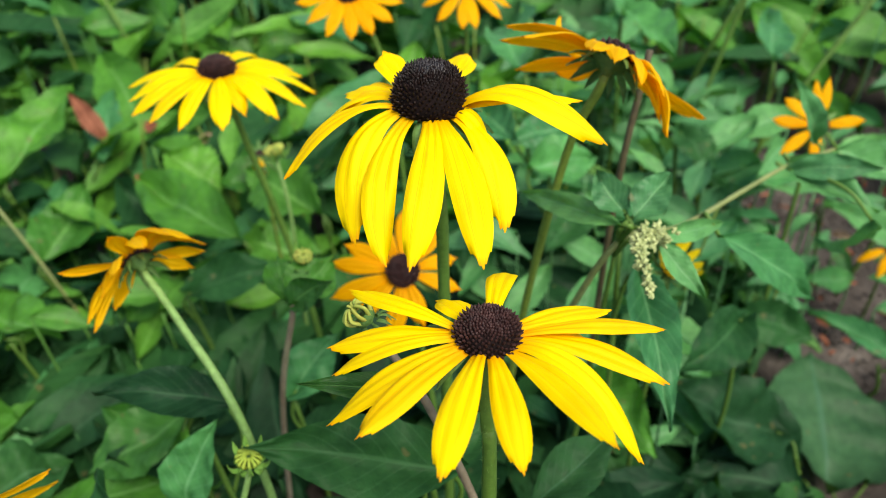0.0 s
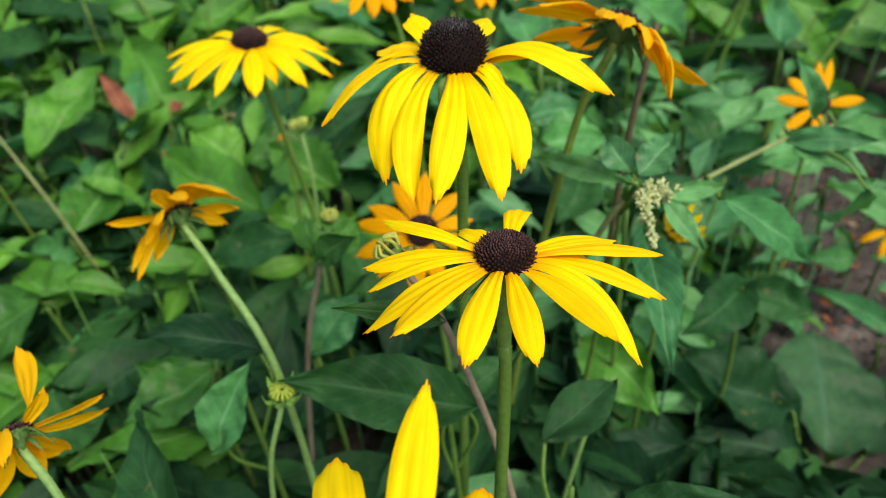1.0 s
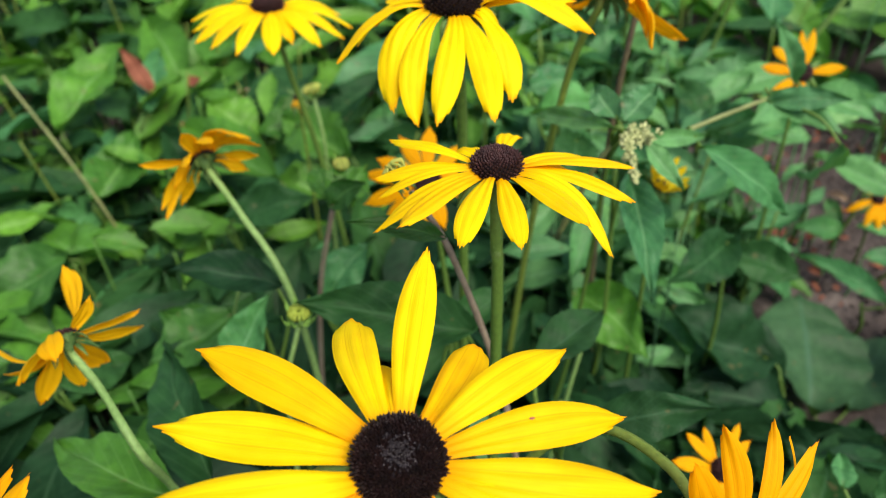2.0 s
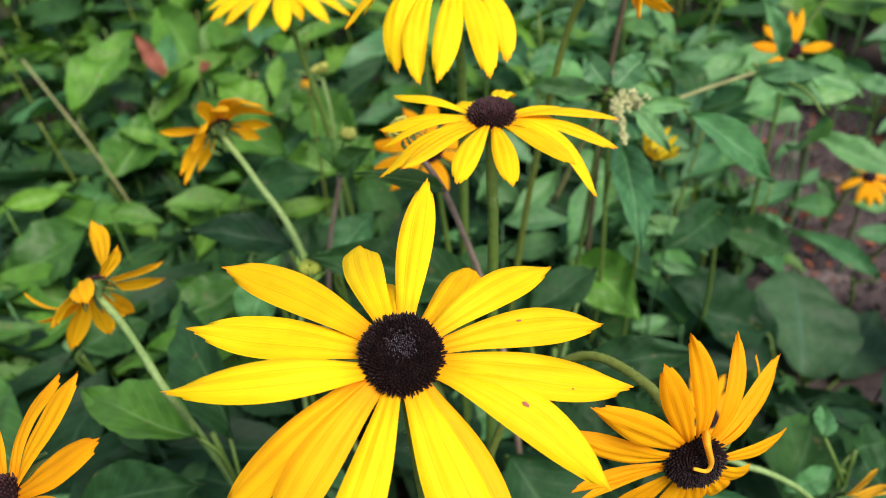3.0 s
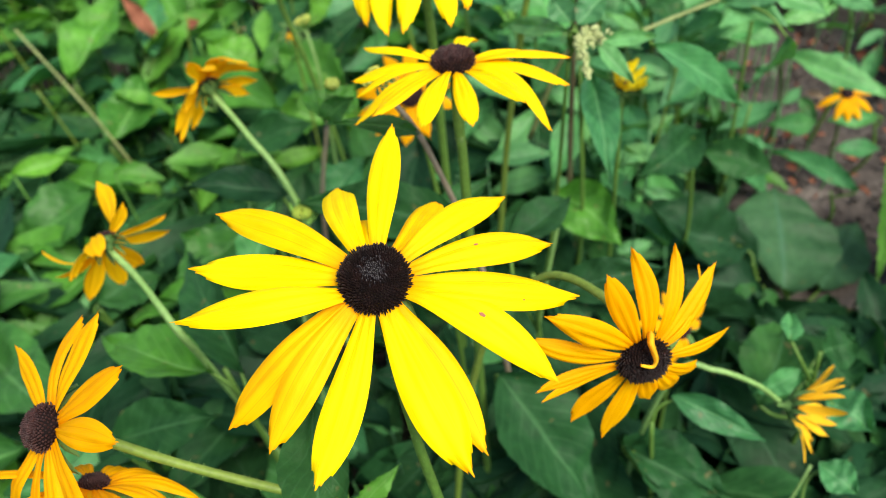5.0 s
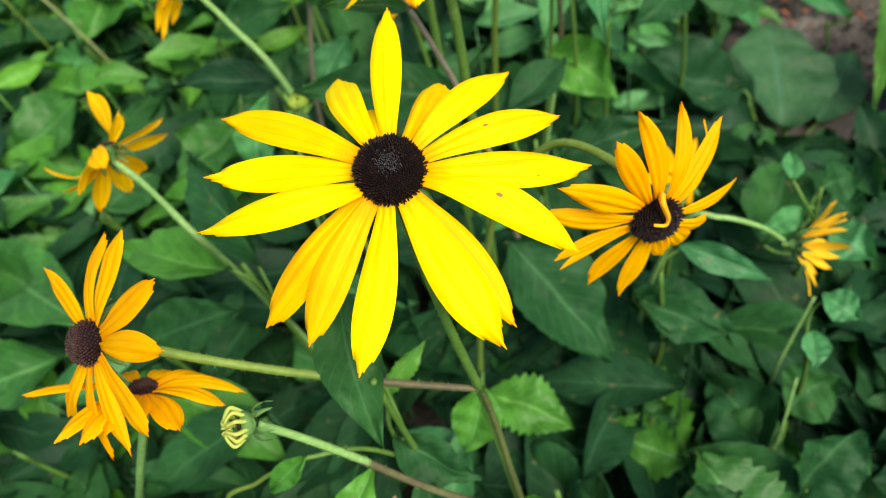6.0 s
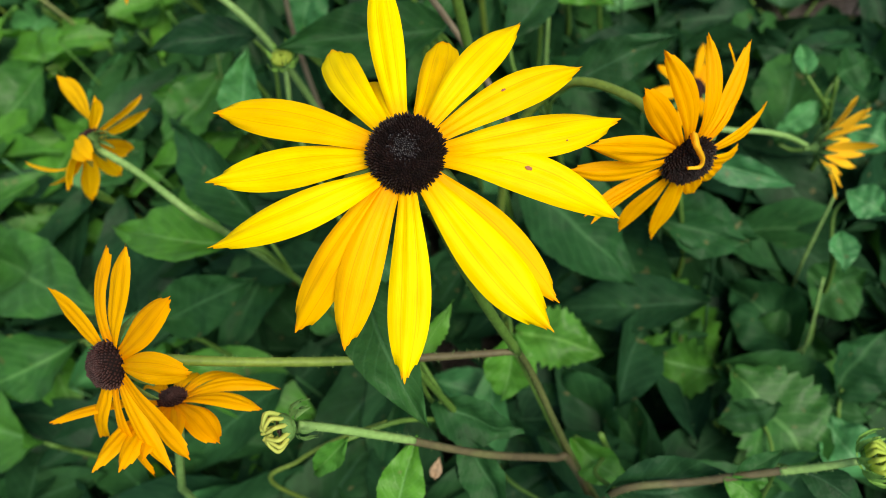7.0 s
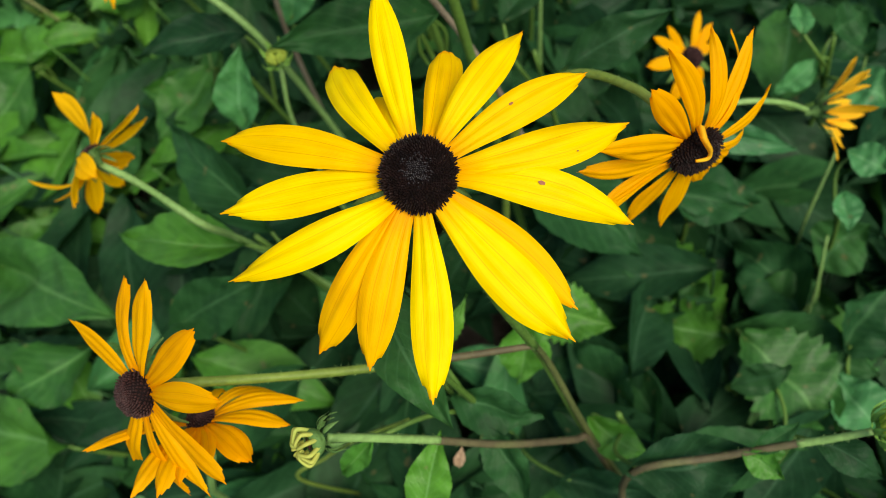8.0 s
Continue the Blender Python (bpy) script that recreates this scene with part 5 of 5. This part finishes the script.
def ceiling_of(x, y):
    """How high the undergrowth may reach."""
    z = 0.085 + 0.05 * noise.noise((x * 7, y * 7, 5))
    z += 0.05 * min(max((y - 0.42) / 0.3, 0), 1)
    if x > 0.1 and y < 0.5:
        z *= 0.55
    return max(z, 0.025)


def random_leaf(rng, x, y, zmax, size=1.0):
    z = rng.uniform(0.25, 1.0) * zmax
    a = rng.uniform(0, 6.283)
    le = rng.uniform(0.045, 0.085) * size
    slope = rng.uniform(-0.7, 0.25)
    d = Vector((math.cos(a), math.sin(a), slope)).normalized()
    b = Vector((x, y, z)) - d * le * 0.5
    b.z = max(b.z, 0.004)
    t = b + d * le
    t.z = max(t.z, 0.004)
    return b, t, le * rng.uniform(0.3, 0.48)


def undergrowth(name, tone, count, seed, label, x0, x1, y0, y1, size=1.0, top=0.0, anywhere=False):
    rng = random.Random(seed)
    verts, faces, uvs = [], [], []
    made = 0
    while made < count:
        x, y = rng.uniform(x0, x1), rng.uniform(y0, y1)
        if not anywhere and bare(x, y) or (0.17 < x < 0.32 and 0.24 < y < 0.39):
            continue
        made += 1
        b, t, w = random_leaf(rng, x, y, top or ceiling_of(x, y), size * (1.0 + 0.5 * max(y - 0.3, 0)))
        vs, fs, uv = leaf_blade(b, t, w, seed * 1000 + made, 0.12, rng.uniform(-0.5, 0.5), 0.18, 0.06, 0.42, 8, 4)
        k = len(verts)
        verts += vs
        uvs += uv
        faces += [tuple(i + k for i in f) for f in fs]
        sv, sf = tube([(b.x, b.y, -0.006), b * 0.5 + Vector((b.x + 0.006, b.y, 0)) * 0.5, b], 0.0009, 0.0006, 4, 3, 0)
        k = len(verts)
        verts += sv
        uvs += [(0.3, 0.0)] * len(sv)
        faces += [tuple(i + k for i in f) for f in sf]
    tagged(link(name, verts, faces, LEAVES[tone], uvs=uvs), label, "undergrowth", kind="stuff")


undergrowth("undergrowth", "g", 600, 1, "dense green undergrowth of pointed leaves at the back", -0.75, 0.75, 0.38, 1.3)
undergrowth("undergrowth", "b", 480, 2, "dense bluish-green undergrowth of pointed leaves at the back", -0.75, 0.75, 0.38, 1.3)
undergrowth("undergrowth", "l", 330, 4, "scattered fresh light green leaves in the undergrowth", -0.75, 0.4, 0.38, 1.3)
# tone d: leaves darkened in colour to stand for shade
undergrowth("undergrowth", "d", 300, 3, "dense green undergrowth at the back, its leaves coloured dark for shade", -0.75, 0.75, 0.38, 1.3)
undergrowth("undergrowth", "d", 80, 15, "green undergrowth beside the flowers, coloured dark for shade", -0.5, -0.1, -0.12, 0.4)
undergrowth("undergrowth", "g", 150, 5, "dense green undergrowth beside the flowers", -0.5, -0.1, -0.12, 0.4)
undergrowth("undergrowth", "d", 420, 6, "green undergrowth under the flowers, its leaves coloured dark for shade", -0.5, 0.4, -0.14, 0.4)
# tone e: the deep shade down here is in the leaf colour
undergrowth("undergrowth", "e", 620, 8, "undergrowth deep under the flowers, coloured very dark for the shade there", -0.3, 0.4, -0.16, 0.4)
undergrowth("undergrowth", "e", 260, 9, "undergrowth deep under the flowers, coloured very dark for the shade there", 0.06, 0.3, 0.0, 0.34)
undergrowth("undergrowth", "d", 160, 10, "green undergrowth beside the flowers, its leaves coloured dark for shade", -0.35, 0.1, 0.25, 0.5)
undergrowth("undergrowth", "w", 130, 11, "small pale bluish-green leaves behind the flowers", 0.03, 0.36, 0.27, 0.62, 0.55, 0.15)
undergrowth("undergrowth", "b", 130, 12, "small bluish-green leaves behind the flowers", 0.0, 0.36, 0.26, 0.6, 0.6, 0.13)
undergrowth("undergrowth", "l", 90, 13, "small fresh green leaves at the side of the bed", -0.4, -0.08, 0.3, 0.7, 0.6, 0.12)
undergrowth("undergrowth", "b", 60, 7, "bluish-green leaves low under the flowers", -0.3, 0.35, -0.12, 0.4)


undergrowth("undergrowth", "w", 20, 16, "sparse small pale leaves over bare soil", 0.24, 0.5, 0.34, 0.68, 0.45, 0.09, True)
undergrowth("undergrowth", "b", 16, 17, "sparse small bluish-green leaves over bare soil", 0.24, 0.5, 0.34, 0.68, 0.5, 0.06, True)


def outlying(count, seed):
    """The bed going on all round, beyond the part that the flowers stand in."""
    rng = random.Random(seed)
    verts, faces, uvs = [], [], []
    made = 0
    while made < count:
        r, a = 3.0 * math.sqrt(rng.random()), rng.uniform(0, 6.283)
        x, y = r * math.cos(a), 0.5 + r * math.sin(a)
        if r > 2.4 + 0.7 * noise.noise((math.cos(a) * 2, math.sin(a) * 2, 4)) + rng.uniform(-0.3, 0.3):
            continue
        if abs(x) < 0.72 and 0.35 < y < 1.28 or abs(x) < 0.4 and -0.12 < y < 0.4 or bare(x, y) or (0.2 < x < 0.55 and 0.3 < y < 0.8):
            continue
        made += 1
        b, t, w = random_leaf(rng, x, y, 0.10 + 0.05 * noise.noise((x * 3, y * 3, 5)), 1.7)
        vs, fs, uv = leaf_blade(b, t, w, seed * 1000 + made, 0.12, rng.uniform(-0.5, 0.5), 0.18, 0.0, 0.42, 5, 2)
        k = len(verts)
        verts += vs
        uvs += uv
        faces += [tuple(i + k for i in f) for f in fs]
        k = len(verts)
        verts += [(b.x - 0.001, b.y, -0.008), (b.x + 0.001, b.y, -0.008), (b.x + 0.0006, b.y, b.z), (b.x - 0.0006, b.y, b.z)]
        uvs += [(0.3, 0.0)] * 4
        faces.append((k, k + 1, k + 2, k + 3))
    tagged(link("undergrowth", verts, faces, GREEN, uvs=uvs), "green leafy bed reaching on all round", "undergrowth", kind="stuff")


outlying(4600, 21)


def thin_stalks(count, seed):
    rng = random.Random(seed)
    verts, faces = [], []
    while count:
        x, y = rng.uniform(-0.6, 0.45), rng.uniform(0.33, 1.1)
        if bare(x, y):
            continue
        count -= 1
        h = rng.uniform(0.08, 0.17)
        lean = Vector((rng.uniform(-0.05, 0.05), rng.uniform(-0.04, 0.04), h))
        foot = Vector((x, y, -0.006))
        vs, fs = tube([foot, foot + lean * 0.5 + Vector((0.004, 0, 0)), foot + lean], 0.0012, 0.0007, 5, 4, 0)
        k = len(verts)
        verts += vs
        faces += [tuple(i + k for i in f) for f in fs]
    tagged(link("thin_stalks", verts, faces, LIMY), "thin green stalks rising out of the undergrowth", "stalks", kind="stuff")


thin_stalks(170, 31)

# ---- small leavings ----
def dry_leaf(base, tip, width, mat, label, seed):
    vs, fs, uv = leaf_blade(base, tip, width, seed, 0.2, 0.4, 0.35)
    tagged(link("dry_leaf", vs, fs, mat, origin=base, uvs=uv), label, "dead leaf", "dead leaves")


dry_leaf((-0.2240, 0.4850, 0.1105), (-0.2425, 0.4950, 0.1440), 0.0135, DRY, "dry reddish-brown leaf caught among green leaves", 3)
dry_leaf((-0.1608, 0.5050, 0.0970), (-0.1526, 0.5090, 0.1018), 0.011, STRAW, "small dry tan leaf caught on green leaves", 21)
dry_leaf((-0.1693, 0.4800, 0.1005), (-0.1615, 0.4840, 0.1050), 0.011, STRAW, "small dry tan leaf caught on green leaves", 22)
dry_leaf((-0.1864, 0.4400, 0.1061), (-0.1790, 0.4440, 0.1102), 0.010, DRY, "small dry brown leaf caught on green leaves", 23)
dry_leaf((-0.1968, 0.5000, 0.1102), (-0.1893, 0.5040, 0.1143), 0.009, DRY, "small dry brown leaf caught on green leaves", 24)
dry_leaf((0.205, 0.375, 0.004), (0.222, 0.352, 0.016), 0.012, STRAW, "small dry tan leaf on the soil", 4)
dry_leaf((0.29, 0.46, 0.003), (0.305, 0.47, 0.008), 0.009, DRY, "small dry brown leaf on the soil", 5)
dry_leaf((-0.0201, -0.001, 0.17), (-0.0168, 0.0032, 0.1745), 0.004, STRAW, "small dry tan leaf hanging on a dark leaf", 7)
dry_leaf((0.33, 0.52, 0.003), (0.34, 0.50, 0.009), 0.008, STRAW, "small dry tan leaf on the soil", 6)


def litter():
    """Bits of dead leaf on the bare soil."""
    rng = random.Random(21)
    verts, faces, uvs = [], [], []
    made = 0
    while made < 110:
        x, y = rng.uniform(0.17, 0.5), rng.uniform(0.3, 0.72)
        if not bare(x, y) and rng.random() < 0.8:
            continue
        made += 1
        a, le = rng.uniform(0, 6.283), rng.uniform(0.004, 0.014)
        b = Vector((x, y, 0.003))
        t = b + Vector((math.cos(a) * le, math.sin(a) * le, rng.uniform(0.0, 0.004)))
        vs, fs, uv = leaf_blade(b, t, le * rng.uniform(0.3, 0.7), made, 0.2, rng.uniform(-0.6, 0.6), 0.3, 0.0, 0.45, 5, 4)
        k = len(verts)
        verts += vs
        faces += [tuple(i + k for i in f) for f in fs]
    tagged(link("leaf_litter", verts, faces, DRY), "small reddish-brown bits of dead leaf on the soil", "litter", kind="stuff")


litter()


def clods():
    rng = random.Random(9)
    verts, faces = [], []
    while len(verts) < 900 * 8:
        x, y = rng.uniform(0.15, 0.5), rng.uniform(0.25, 0.75)
        if not bare(x, y):
            continue
        r = rng.uniform(0.0008, 0.0035) * rng.uniform(0.4, 1)
        b = len(verts)
        for k in range(8):
            verts.append(Vector((x, y, r * 0.3)) + Vector((1 if k & 1 else -1, 1 if k & 2 else -1, 1 if k & 4 else -1)) * r * rng.uniform(0.4, 0.8))
        faces += [tuple(b + q for q in f) for f in ((0, 1, 3, 2), (4, 6, 7, 5), (0, 4, 5, 1), (2, 3, 7, 6), (0, 2, 6, 4), (1, 5, 7, 3))]
    tagged(link("soil_crumbs", verts, faces, SOIL, smooth=False), "loose crumbs of dark soil on bare ground", "soil", kind="stuff")


clods()
